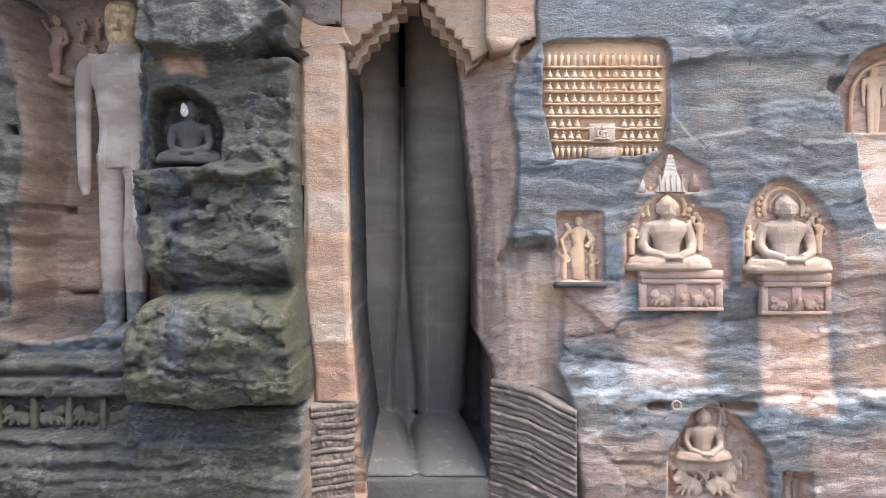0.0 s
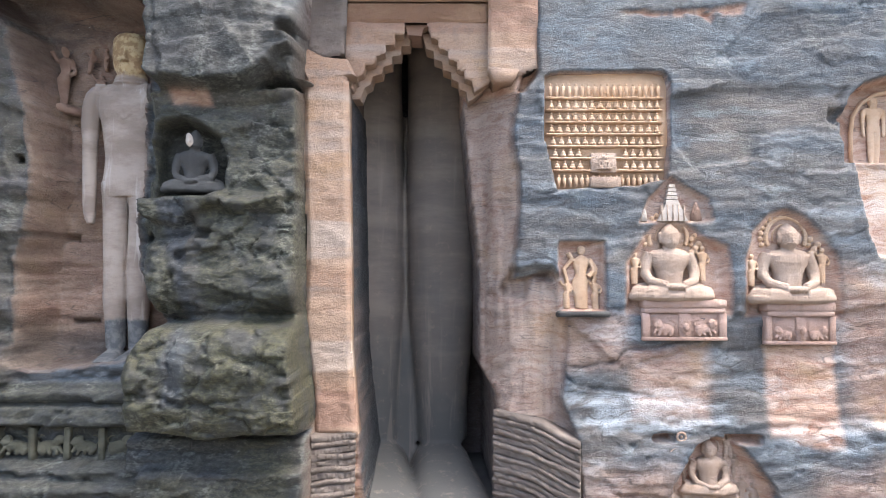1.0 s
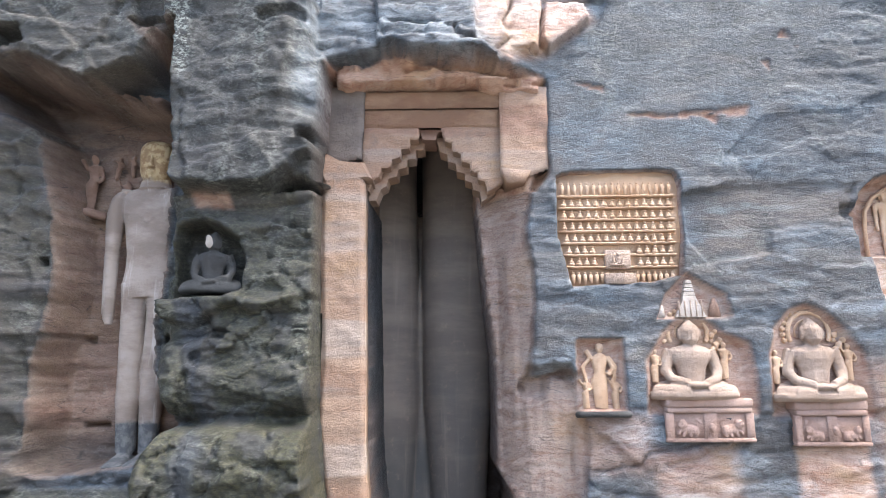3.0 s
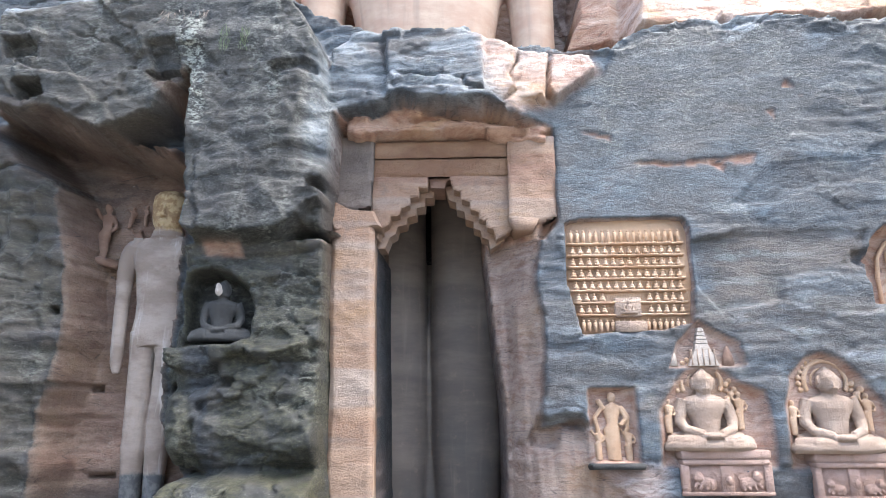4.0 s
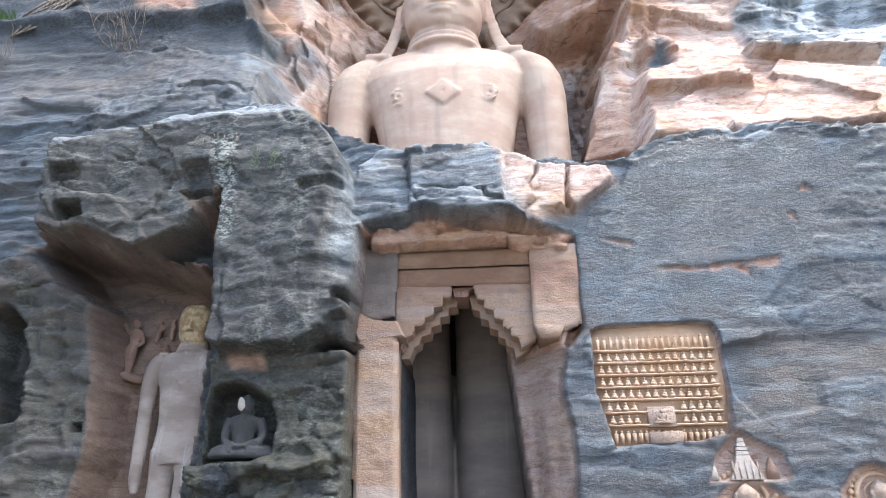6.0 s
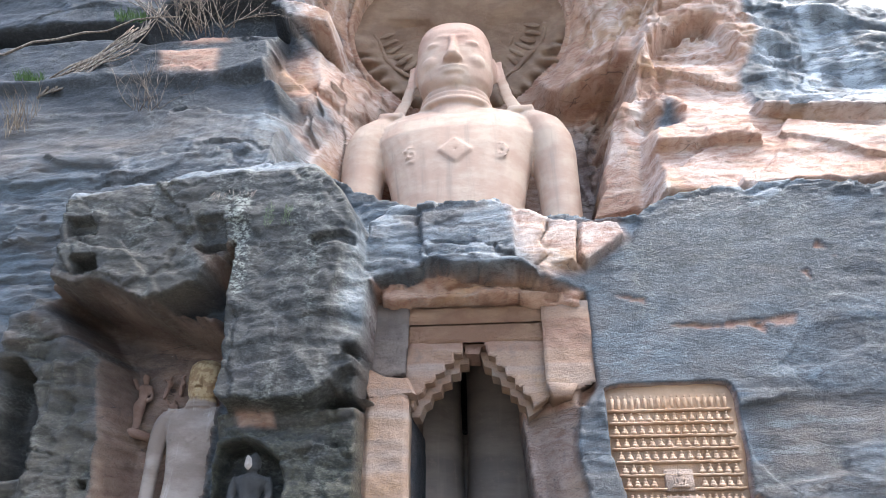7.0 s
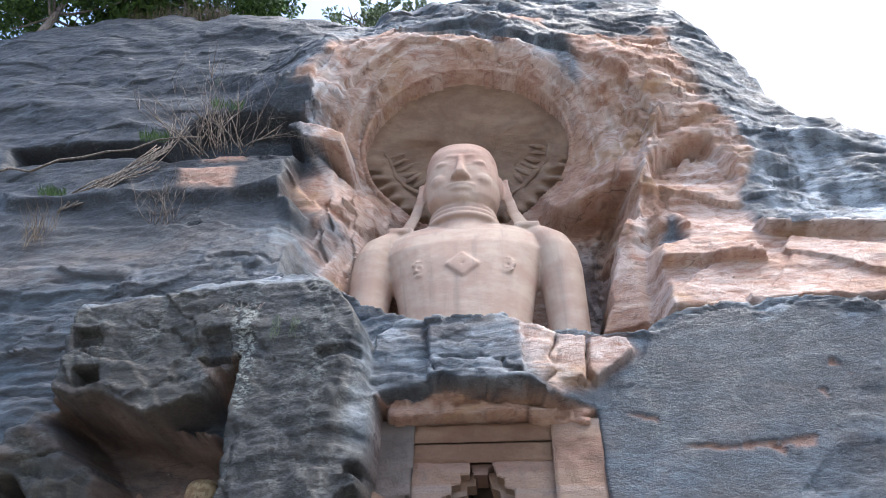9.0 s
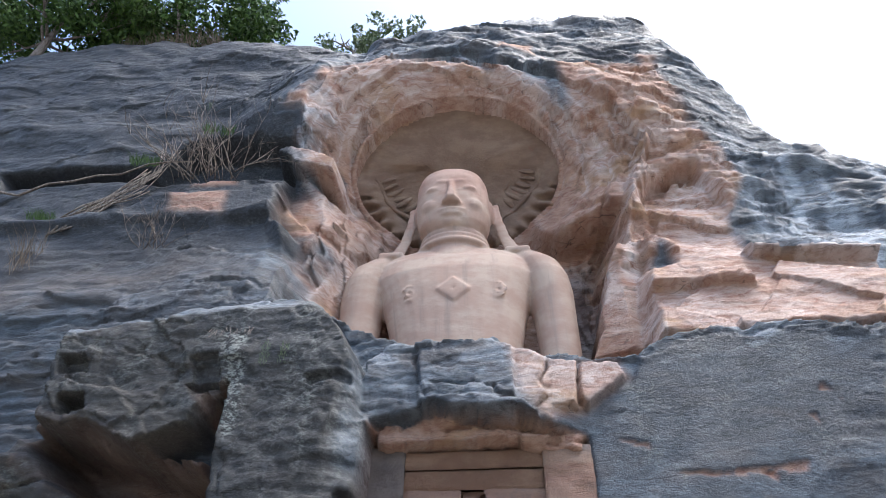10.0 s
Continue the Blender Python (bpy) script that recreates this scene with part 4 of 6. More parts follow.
white += (0.38 - 0.26 * smooth(3.0, 5.5, Z)) * smooth(0.25, 0.9, fbm(X * 1.2, Z * 5, 91)) * smooth(0.9, 1.3, X) * smooth(crest, crest - 1.0, Z)
white += 0.55 * smooth(0.2, 0.7, fbm(X * 1.5, Z * 5, 92)) * smooth(0.5, 0.05, np.abs(Z - crest + 0.25)) * smooth(2.2, 3.0, X)

# cracks and splits in the right wall
for pts in ([(1.89, 0.23), (2.21, 0.23), (2.64, 0.33), (2.82, 0.49), (3.25, 0.55), (3.60, 0.61), (4.13, 0.66)], [(1.87, 0.10), (2.00, -0.05), (2.39, -0.12), (2.82, -0.16), (3.16, -0.21)],
            [(1.13, 2.97), (1.87, 2.92), (2.73, 2.95)]):
    c = crack(XW, ZW, pts, 0.016)
    Y = Y + 0.05 * c
    soot_shade += 0.45 * c
# square sockets cut in the recess wall
for pts in ([(-6.50, 2.30), (-6.17, 2.30), (-6.17, 2.21), (-6.50, 2.21)], [(-6.68, 3.48), (-6.55, 3.49), (-6.53, 3.38), (-6.66, 3.36)], [(-6.20, 0.87), (-5.78, 0.89), (-5.78, 0.83), (-6.20, 0.82)], [(-7.09, 1.09), (-7.00, 1.09), (-7.00, 0.98), (-7.09, 0.98)], [(-6.24, 4.22), (-6.06, 4.22), (-6.06, 4.15), (-6.24, 4.15)]):
    m = zone(XC, ZC, pts, 0.025)
    Y = blend(Y, Y + 0.3, m)
for i in range(9):
    z = 0.9 + 0.42 * i
    Y = Y + 0.03 * cave_mask * crack(X, Z, [(-6.6, z), (-5.75, z + 0.02)], 0.03)

# natural relief: bedding, blocks and small breaks
val, ox, oz, edge = cells(XW * 0.55 + 0.35 * warp_b, ZW * 1.25 + 0.1 * warp_a, 5)
val2, ox2, oz2, edge2 = cells(XW * 1.7, ZW * 4.0 + 0.3 * warp_b, 6)
carved = np.clip(0.6 * ledge_mask + door_mask + cave_mask * 0.7 + (Y > 10.08) * (X > 1.2) * (Z < crest - 0.3) * 1.0, 0, 1)
amp = (1 - 0.9 * carved) * np.where((X > 1.0) & (Z < crest - 0.2), 0.40, 1.0) * np.where(splay_mask > 0.5, 0.35, 1.0)
calm = 1 - 0.72 * np.clip(smooth(-3.6, -5.2, X + 0.3 * warp_a) * smooth(9.6, 11.0, Z) + 0.7 * smooth(15, 17, Z) + 0.6 * zone(XW, ZW, BLOCK, 0.2), 0, 1)
val3, ox3, oz3, edge3 = cells(XW * 0.42, ZW * 3.6 + 0.5 * warp_a, 7)
val4, ox4, oz4, edge4 = cells(XW * 1.1 + 0.2 * warp_b, ZW * 8.5 + 0.6 * warp_a, 9)
amp = amp * 0.72 * (1 - 0.75 * niche_mask) * (1 - 0.55 * bm_) * (0.45 + 0.55 * calm)
Y = Y + (0.15 + 0.13 * smooth(-5.5, -4, X)) * (1 - niche_mask) * smooth(10, 12, Z) * fbm(X * 0.35, Z * 0.8 + 0.2 * X, 87, 3)
Y = Y + amp * (0.14 * (val - 0.5) + 0.10 * (ox * (val - 0.5) * 2) + 0.06 * (val2 - 0.5) + calm * (0.14 * (val3 - 0.5) + 0.08 * oz3 * val3 + 0.05 * (val4 - 0.5)) + 0.02 * warp_a + 0.015 * fine_b)
Y = Y + amp * 0.05 * smooth(0.05, 0.0, edge) * smooth(0.3, 0.7, val)
Y = Y + amp * 0.018 * fbm(X * 1.2 + 5, Z * 7 + 0.8 * warp_a, 15, 4)
Y = Y + (0.006 + 0.012 * amp) * fbm(X * 9, Z * 14, 16, 3)

# the rim rolls back to the hill top
rim = line(X, RIM) + 0.22 * fbm(X * 0.8, Z * 0, 18) + 0.1 * fbm(X * 3, Z * 0, 19, 2)
over = np.clip(Z - rim, 0, None)
Y = Y + 0.9 * np.exp(np.clip((Z - rim) / 0.7, -9, 0)) + 3.2 * over
ZZ = np.where(Z > rim, rim + 0.10 * over + 0.2 * np.clip(over, 0, 1), Z)
XX = X + 0.03 * amp * fine_a

# upper left cliff coloured darker and browner to stand for its shade
soot_shade += 0.72 * smooth(-4.5, -6.0, X + warp_a) * smooth(10.5, 12.5, Z)
soot_shade += 0.25 * smooth(-5.0, -7.0, X + warp_a) * smooth(8.8, 9.6, Z)
brown += 0.55 * smooth(-5.0, -7.0, X + warp_a) * smooth(9.2, 10.5, Z) + 0.3 * smooth(-0.2, 0.6, warp_b) * (Z > 9)
soot_shade += 0.35 * smooth(-0.1, 0.8, fbm(X * 0.7, Z * 0.5, 23)) * (Z > crest) * (1 - niche_mask) * (1 - np.maximum(bm_, b2)) * (1 - 0.8 * smooth(4.0, 6.0, X))
white += 0.7 * smooth(5.2, 6.6, X) * smooth(10.3, 11.4, Z) * smooth(17, 14.5, Z) * smooth(-0.15, 0.5, fbm(X * 2.4, Z * 0.35, 58, 3))
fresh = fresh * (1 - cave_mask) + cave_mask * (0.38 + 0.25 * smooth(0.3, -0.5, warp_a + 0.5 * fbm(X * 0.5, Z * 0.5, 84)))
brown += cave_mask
# shade high on the recess wall and under its roof, put into the colour
soot_shade += 0.30 * cave_mask * smooth(4.2, 5.6, Z + 0.3 * warp_b) * (Z < roof_z)
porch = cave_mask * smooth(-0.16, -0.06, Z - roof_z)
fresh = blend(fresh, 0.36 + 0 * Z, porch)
soot_shade = blend(soot_shade, 0.30 + 0 * Z, porch)
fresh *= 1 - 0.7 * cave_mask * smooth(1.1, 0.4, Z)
soot_shade += 0.35 * cave_mask * smooth(0.9, 0.4, Z)
lichen += 0.2 * smooth(0.2, 0.9, fbm(X * 3, Z * 3, 44, 3))
white += 0.18 * smooth(0.25, 0.8, fbm(X * 2, Z * 1.5, 46, 4)) * smooth(1.5, 0.2, np.abs(Z - 9.4)) * smooth(-2.5, -4, X)

fresh += 0.95 * scars
soot_shade *= 1 - 0.85 * np.clip(scars, 0, 1)
brown *= 1 - 0.6 * np.clip(scars, 0, 1)
# painted dark band below the recess roof imitates its shadow
soot_shade += 0.3 * cave_mask * smooth(0.25, 0.0, np.abs(ZW - roof_z + 0.42))
# upper right wall coloured darker in place of a lower exposure
soot_shade += 0.55 * smooth(5.2, 6.8, Z) * smooth(1.4, 2.6, X) * smooth(crest + 0.2, crest - 0.3, Z) * (1 - np.clip(scars + fresh, 0, 1))
soot_shade += 0.28 * zone(XW, ZW, BLOCK, 0.3) + 0.2 * zone(XW, ZW, BOSS, 0.2)

rows, cols = X.shape
me = bpy.data.meshes.new("wall_cliff")
co = np.stack([XX, Y, ZZ], -1).reshape(-1, 3)
i0 = (np.arange(rows - 1)[:, None] * cols + np.arange(cols - 1)[None, :]).ravel()
quads = np.stack([i0, i0 + 1, i0 + cols + 1, i0 + cols], 1)
me.vertices.add(len(co))
me.vertices.foreach_set("co", co.astype(np.float32).ravel())
me.loops.add(quads.size)
me.loops.foreach_set("vertex_index", quads.astype(np.int32).ravel())
me.polygons.add(len(quads))
me.polygons.foreach_set("loop_start", np.arange(0, quads.size, 4, dtype=np.int32))
me.update(calc_edges=True)
for label, channels in (("mask", (fresh, moss, white)), ("stain_shade", (soot_shade, brown, lichen))):
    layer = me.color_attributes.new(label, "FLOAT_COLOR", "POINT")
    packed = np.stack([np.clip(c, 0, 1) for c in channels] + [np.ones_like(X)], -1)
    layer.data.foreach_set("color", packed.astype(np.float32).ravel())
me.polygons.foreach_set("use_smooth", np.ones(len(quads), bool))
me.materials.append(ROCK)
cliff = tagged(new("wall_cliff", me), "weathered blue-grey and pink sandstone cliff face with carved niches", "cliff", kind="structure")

# ---------------------------------------------------------------- ground: unseen, coloured pale to bounce light upward, dropping to the foot of the cliff
gy = np.concatenate([np.linspace(-400, -30, 20), np.linspace(-28, 30, 90), np.linspace(35, 400, 14)])
gxx = np.concatenate([np.linspace(-400, -30, 20), np.linspace(-28, 28, 80), np.linspace(30, 400, 20)])
GX, GY = np.meshgrid(gxx, gy)
GZ = -2.7 * smooth(3.2, 6.5, GY) + 0.05 * fbm(GX * 0.5, GY * 0.5, 27)
GZ = np.where(GY > 6.5, GZ - 0.1, GZ)
# unseen bank behind the camera, added to block low sky light
GZ = GZ + (9 + 3 * fbm(GX * 0.06, GY * 0.06, 28)) * smooth(-9, -34, GY) + 9 * smooth(22, 60, np.abs(GX)) * smooth(8, -6, GY)
rows, cols = GX.shape
ground = mesh_object("ground", np.stack([GX, GY, GZ], -1).reshape(-1, 3).tolist(),
                     [(r * cols + c, r * cols + c + 1, (r + 1) * cols + c + 1, (r + 1) * cols + c) for r in range(rows - 1) for c in range(cols - 1)], GROUND)
tagged(ground, "dusty trodden earth ground in front of the cliff", "ground", kind="structure")

# ---------------------------------------------------------------- shape builder
class Shape:
    """Collects simple solids into one mesh."""

    def __init__(self):
        self.v, self.f = [], []

    def add(self, verts, faces):
        k = len(self.v)
        self.v += [tuple(p) for p in verts]
        self.f += [tuple(i + k for i in f) for f in faces]
        return self

    def loft(self, rings):
        n = len(rings[0])
        faces = [(r * n + i, r * n + (i + 1) % n, (r + 1) * n + (i + 1) % n, (r + 1) * n + i) for r in range(len(rings) - 1) for i in range(n)]
        faces += [tuple(range(n - 1, -1, -1)), tuple((len(rings) - 1) * n + i for i in range(n))]
        return self.add([p for ring in rings for p in ring], faces)

    def column(self, rows, n=20, power=1.0):
        """Stacked level ellipses: rows of x, y, z, rx, ry."""
        def unit(a):
            c, s = math.cos(a), math.sin(a)
            return (math.copysign(abs(c) ** power, c), math.copysign(abs(s) ** power, s))
        ring = [unit(2 * math.pi * i / n) for i in range(n)]
        return self.loft([[(x + rx * c, y + ry * s, z) for c, s in ring] for x, y, z, rx, ry in rows])

    def ball(self, x, y, z, rx, ry, rz, n=14):
        rows = [(x, y, z - rz * math.cos(math.pi * (i + 0.15) / (n // 2 + 0.3)), 0, 0) for i in range(n // 2 + 1)]
        out = []
        for i, r in enumerate(rows):
            s = math.sin(math.pi * (i + 0.15) / (n // 2 + 0.3))
            out.append((x, y, r[2], rx * s, ry * s))
        return self.column(out, n)

    def tube(self, path, radii, n=8, squash=1.0):
        rings = []
        path = [Vector(p) for p in path]
        if not hasattr(radii, "__len__"):
            radii = [radii] * len(path)
        for i, p in enumerate(path):
            d = (path[min(i + 1, len(path) - 1)] - path[max(i - 1, 0)]).normalized()
            a = d.cross(Vector((0.13, 0.98, 0.1))).normalized()
            b = d.cross(a)
            rings.append([p + radii[i] * (math.cos(2 * math.pi * k / n) * a + squash * math.sin(2 * math.pi * k / n) * b) for k in range(n)])
        return self.loft(rings)

    def box(self, x0, x1, y0, y1, z0, z1, b=0.0):
        if b <= 0:
            v = [(x, y, z) for x in (x0, x1) for y in (y0, y1) for z in (z0, z1)]
            return self.add(v, [(0, 1, 3, 2), (4, 6, 7, 5), (0, 4, 5, 1), (2, 3, 7, 6), (0, 2, 6, 4), (1, 5, 7, 3)])
        def ring(z, i):
            return [(x0 + i, y0 + b + i * 0, z), (x0 + b + i * 0, y0 + i, z), (x1 - b, y0 + i, z), (x1 - i, y0 + b, z), (x1 - i, y1 - b, z), (x1 - b, y1 - i, z), (x0 + b, y1 - i, z), (x0 + i, y1 - b, z)]
        return self.loft([ring(z0, b * 0.9), ring(z0 + b, 0), ring(z1 - b, 0), ring(z1, b * 0.9)])

    def prism(self, pts, y0, y1, b=0.0):
        """An outline in x and z, pushed from y0 (front) to y1 (back)."""
        cx, cz = sum(p[0] for p in pts) / len(pts), sum(p[1] for p in pts) / len(pts)
        front = [(x + (cx - x) * b, y0, z + (cz - z) * b) for x, z in pts]
        rings = [front, [(x, y0 + b * abs(y1 - y0) * 0.5 + 0.02 * (b > 0), z) for x, z in pts], [(x, y1, z) for x, z in pts]]
        return self.loft(rings)

    def moved(self, m):
        self.v = [tuple(m @ Vector(p)) for p in self.v]
        return self

    def worn(self, amp, scale, seed=0):
        a = np.array(self.v)
        for k in range(3):
            a[:, k] += amp * vnoise(a[:, 0] * scale + 7 * k, a[:, 1] * scale, a[:, 2] * scale, seed + k)
        self.v = a.tolist()
        return self

    def mesh(self, name, material, smooth_shade=True):
        me = bpy.data.meshes.new(name)
        me.from_pydata(self.v, [], self.f)
        me.materials.append(material)
        bm = bmesh.new()
        bm.from_mesh(me)
        bmesh.ops.recalc_face_normals(bm, faces=bm.faces)
        bm.to_mesh(me)
        bm.free()
        if smooth_shade:
            me.polygons.foreach_set("use_smooth", [True] * len(me.polygons))
        return me

    def make(self, name, material, parent=None, label="", smooth_shade=True, voxel=0.0, soften=2):
        ob = new(name, self.mesh(name, material, smooth_shade))
        ob.parent = parent
        if label:
            ob["label"] = label
        if voxel:
            r = ob.modifiers.new("remesh", "REMESH")
            r.mode, r.voxel_size, r.use_smooth_shade = "VOXEL", voxel, True
            s = ob.modifiers.new("smooth", "SMOOTH")
            s.factor, s.iterations = 0.5, soften
        return ob


def thing(name, label, category, group="", at=(0, 0, 0)):
    ob = new(name)
    ob.location = at
    ob.empty_display_size = 0.2
    return tagged(ob, label, category, group)


def dense_prism(pts, y0, y1, step, amp, scale, seed, edge=0.03):
    """A flat-faced stone with a gridded, slightly uneven front; outline in x and z."""
    pts = list(pts)
    xs = np.arange(min(p[0] for p in pts) - step, max(p[0] for p in pts) + step * 1.5, step)
    zs = np.arange(min(p[1] for p in pts) - step, max(p[1] for p in pts) + step * 1.5, step)
    gx_, gz_ = np.meshgrid(xs, zs)
    d = inside(gx_, gz_, pts)
    keep = d > -step * 0.72
    drop = smooth(edge, 0.0, d)
    y = y0 + amp * fbm(gx_ * scale, gz_ * scale * 1.5, seed, 3) + edge * drop
    s = Shape()
    index = -np.ones(gx_.shape, int)
    index[keep] = np.arange(keep.sum())
    verts = np.stack([gx_[keep], y[keep], gz_[keep]], 1)
    faces = []
    r, c = np.nonzero(keep[:-1, :-1] & keep[1:, :-1] & keep[:-1, 1:] & keep[1:, 1:])
    for a, b in zip(r, c):
        faces.append((index[a, b], index[a, b + 1], index[a + 1, b + 1], index[a + 1, b]))
    s.add(verts.tolist(), faces)
    s.prism(pts, y0 + edge * 1.1, y1)
    return s


# ---------------------------------------------------------------- doorway: jamb, lintel with stepped arch, mouldings, floor
JAMB = [(-2.19, 4.89), (-1.54, 4.89), (-1.50, 4.37), (-1.50, 3.68), (-1.46, 1.95), (-1.44, 0.57), (-1.35, -0.55), (-1.31, -0.78), (-1.97, -0.78), (-2.00, -0.12), (-2.14, 0.92), (-2.11, 1.95), (-2.17, 3.25)]
jamb = dense_prism(JAMB, 9.98, 10.4, 0.03, 0.02, 3.5, 401, 0.06).make("trim_jamb", TOOLED)
tagged(jamb, "chisel-dressed pink sandstone jamb of the tall doorway", "jamb", kind="structure")
capital = Shape().prism([(-2.15, 5.16), (-1.88, 5.03), (-1.51, 5.00), (-1.41, 4.71), (-2.15, 4.68), (-2.25, 4.92)], 9.97, 10.6, 0.1).worn(0.03, 3)
tagged(capital.make("trim_capital", TOOLED, smooth_shade=False), "broken pink sandstone capital above the doorway jamb", "capital", kind="structure")
slab = dense_prism([(-1.96, 6.37), (-1.55, 6.38), (-1.61, 5.13), (-1.91, 5.06), (-2.18, 5.14), (-2.23, 6.35)], 10.15, 10.7, 0.035, 0.03, 3, 411)
tagged(slab.make("trim_slab", GRIMESTONE), "grey-brown split stone beside the lintel", "block", kind="structure")
block = dense_prism([(0.69, 6.26), (1.49, 6.31), (1.43, 4.90), (1.18, 4.79), (0.86, 4.78), (0.67, 4.90)], 10.14, 10.7, 0.035, 0.025, 3, 412)
block.prism([(0.66, 4.90), (1.15, 4.85), (1.05, 4.65), (0.76, 4.63)], 10.05, 10.7, 0.1)
tagged(block.make("trim_block", TOOLED), "squared pink sandstone block beside the lintel", "block", kind="structure")

# lintel: two bands over a stepped arch
for pts, y in (([(-1.76, 6.30), (0.71, 6.29), (0.69, 6.00), (-1.75, 6.02)], 10.22), ([(-1.75, 6.02), (0.69, 6.00), (0.69, 5.68), (-1.74, 5.70)], 10.28)):
    s = dense_prism(pts, y, 10.9, 0.03, 0.02, 4, 413)
    tagged(s.make("trim_band", ORANGESTONE), "banded ochre sandstone lintel over the doorway", "lintel", kind="structure")
LEFT_ARCH = [(-1.61, 5.73), (-0.66, 5.71), (-0.68, 5.50), (-0.82, 5.49), (-0.83, 5.34), (-0.97, 5.32), (-0.98, 5.19), (-1.12, 5.15), (-1.14, 5.03), (-1.29, 4.99), (-1.32, 4.86), (-1.42, 4.80), (-1.49, 4.61), (-1.62, 4.61)]
RIGHT_ARCH = [(-0.30, 5.70), (0.75, 5.71), (0.70, 4.71), (0.46, 4.57), (0.43, 4.74), (0.32, 4.78), (0.30, 4.90), (0.19, 4.94), (0.18, 5.06), (0.05, 5.10), (0.03, 5.24), (-0.10, 5.28), (-0.11, 5.41), (-0.23, 5.45)]
for pts, shift in ((LEFT_ARCH, 0.09), (RIGHT_ARCH, -0.09)):
    s = dense_prism(pts, 10.31, 10.6, 0.03, 0.018, 4, 414, 0.02)
    s.prism([(x + shift, z - 0.09) for x, z in pts], 10.6, 11.0)
    tagged(s.make("trim_arch", TOOLED, smooth_shade=False), "stepped corbel arch of ochre sandstone", "arch", kind="structure")
key = Shape().prism([(-0.75, 5.83), (-0.25, 5.82), (-0.27, 5.67), (-0.36, 5.63), (-0.39, 5.51), (-0.62, 5.52), (-0.64, 5.64), (-0.73, 5.68)], 10.42, 11.0)
tagged(key.make("trim_keystone", BROWNSTONE, smooth_shade=False), "dark weathered crown stone of the arch", "arch", kind="structure")


def moulding(path, z_of, heights, material, name, label):
    """Worn base mouldings: rounded courses along a bent path; z_of tilts them along it."""
    root = tagged(new(name), label, "moulding", kind="structure")
    n = 40
    pts = []
    total = len(path) - 1
    for i in range(n + 1):
        t = i / n * total
        k = min(int(t), total - 1)
        a, b = path[k], path[k + 1]
        pts.append((a[0] + (b[0] - a[0]) * (t - k), a[1] + (b[1] - a[1]) * (t - k), i / n))
    for ci, (z0, h, out) in enumerate(heights):
        s = Shape()
        rings = []
        for px, py, t in pts:
            k = min(int(t * total), total - 1)
            dx, dy = path[k + 1][0] - path[k][0], path[k + 1][1] - path[k][1]
            ln = math.hypot(dx, dy)
            nx, ny = dy / ln, -dx / ln
            if ny > 0:
                nx, ny = -nx, -ny
            zz = z0 + z_of(t) + 0.03 * noise.noise((px * 3, py * 3, ci * 0.7))
            w = 0.035 * noise.noise((px * 9, ci * 3.1, 2)) + 0.035 * noise.noise((px * 28, ci * 3.1, 5))
            ring = [(0.45, zz + h * 1.02), (-out * 0.45, zz + h), (-out - w, zz + h * 0.72), (-out * 1.05 - w, zz + h * 0.5), (-out * 0.8 - w, zz + h * 0.25), (-0.02, zz), (0.45, zz)]
            rings.append([(px - nx * q, py - ny * q, z) for q, z in ring])
        s.loft(rings)
        s.make("course", material, root)
    return root


def courses(top, bottom, n):
    h = (top - bottom) / n
    return [(top - (i + 1) * h, h * (0.97 - 0.12 * (i % 3 == 1)), 0.018 + 0.022 * (i % 2) + 0.012 * (i % 5 == 0)) for i in range(n)]


moulding([(-1.98, 9.75), (-1.36, 10.02)], lambda t: 0.02 - 0.13 * t * 0, courses(-0.76, -2.8, 22), GRIMESTONE, "trim_base_west", "worn stepped sandstone base mouldings below the jamb")
moulding([(0.76, 10.36), (1.30, 10.0), (2.0, 9.80)], lambda t: -0.12 * t if t < 0.5 else -0.06 - 0.64 * (t - 0.5), courses(-0.46, -2.8, 25), GRIMESTONE, "trim_base_east", "worn fluted sandstone base mouldings beside the doorway")
floor = Shape().box(-1.6, 1.0, 10.35, 14.2, -2.9, -2.06, 0.05).worn(0.02, 3).make("floor_shrine", GREYFLOOR)
tagged(floor, "worn dusty grey stone threshold floor of the tall shrine", "floor", kind="structure")


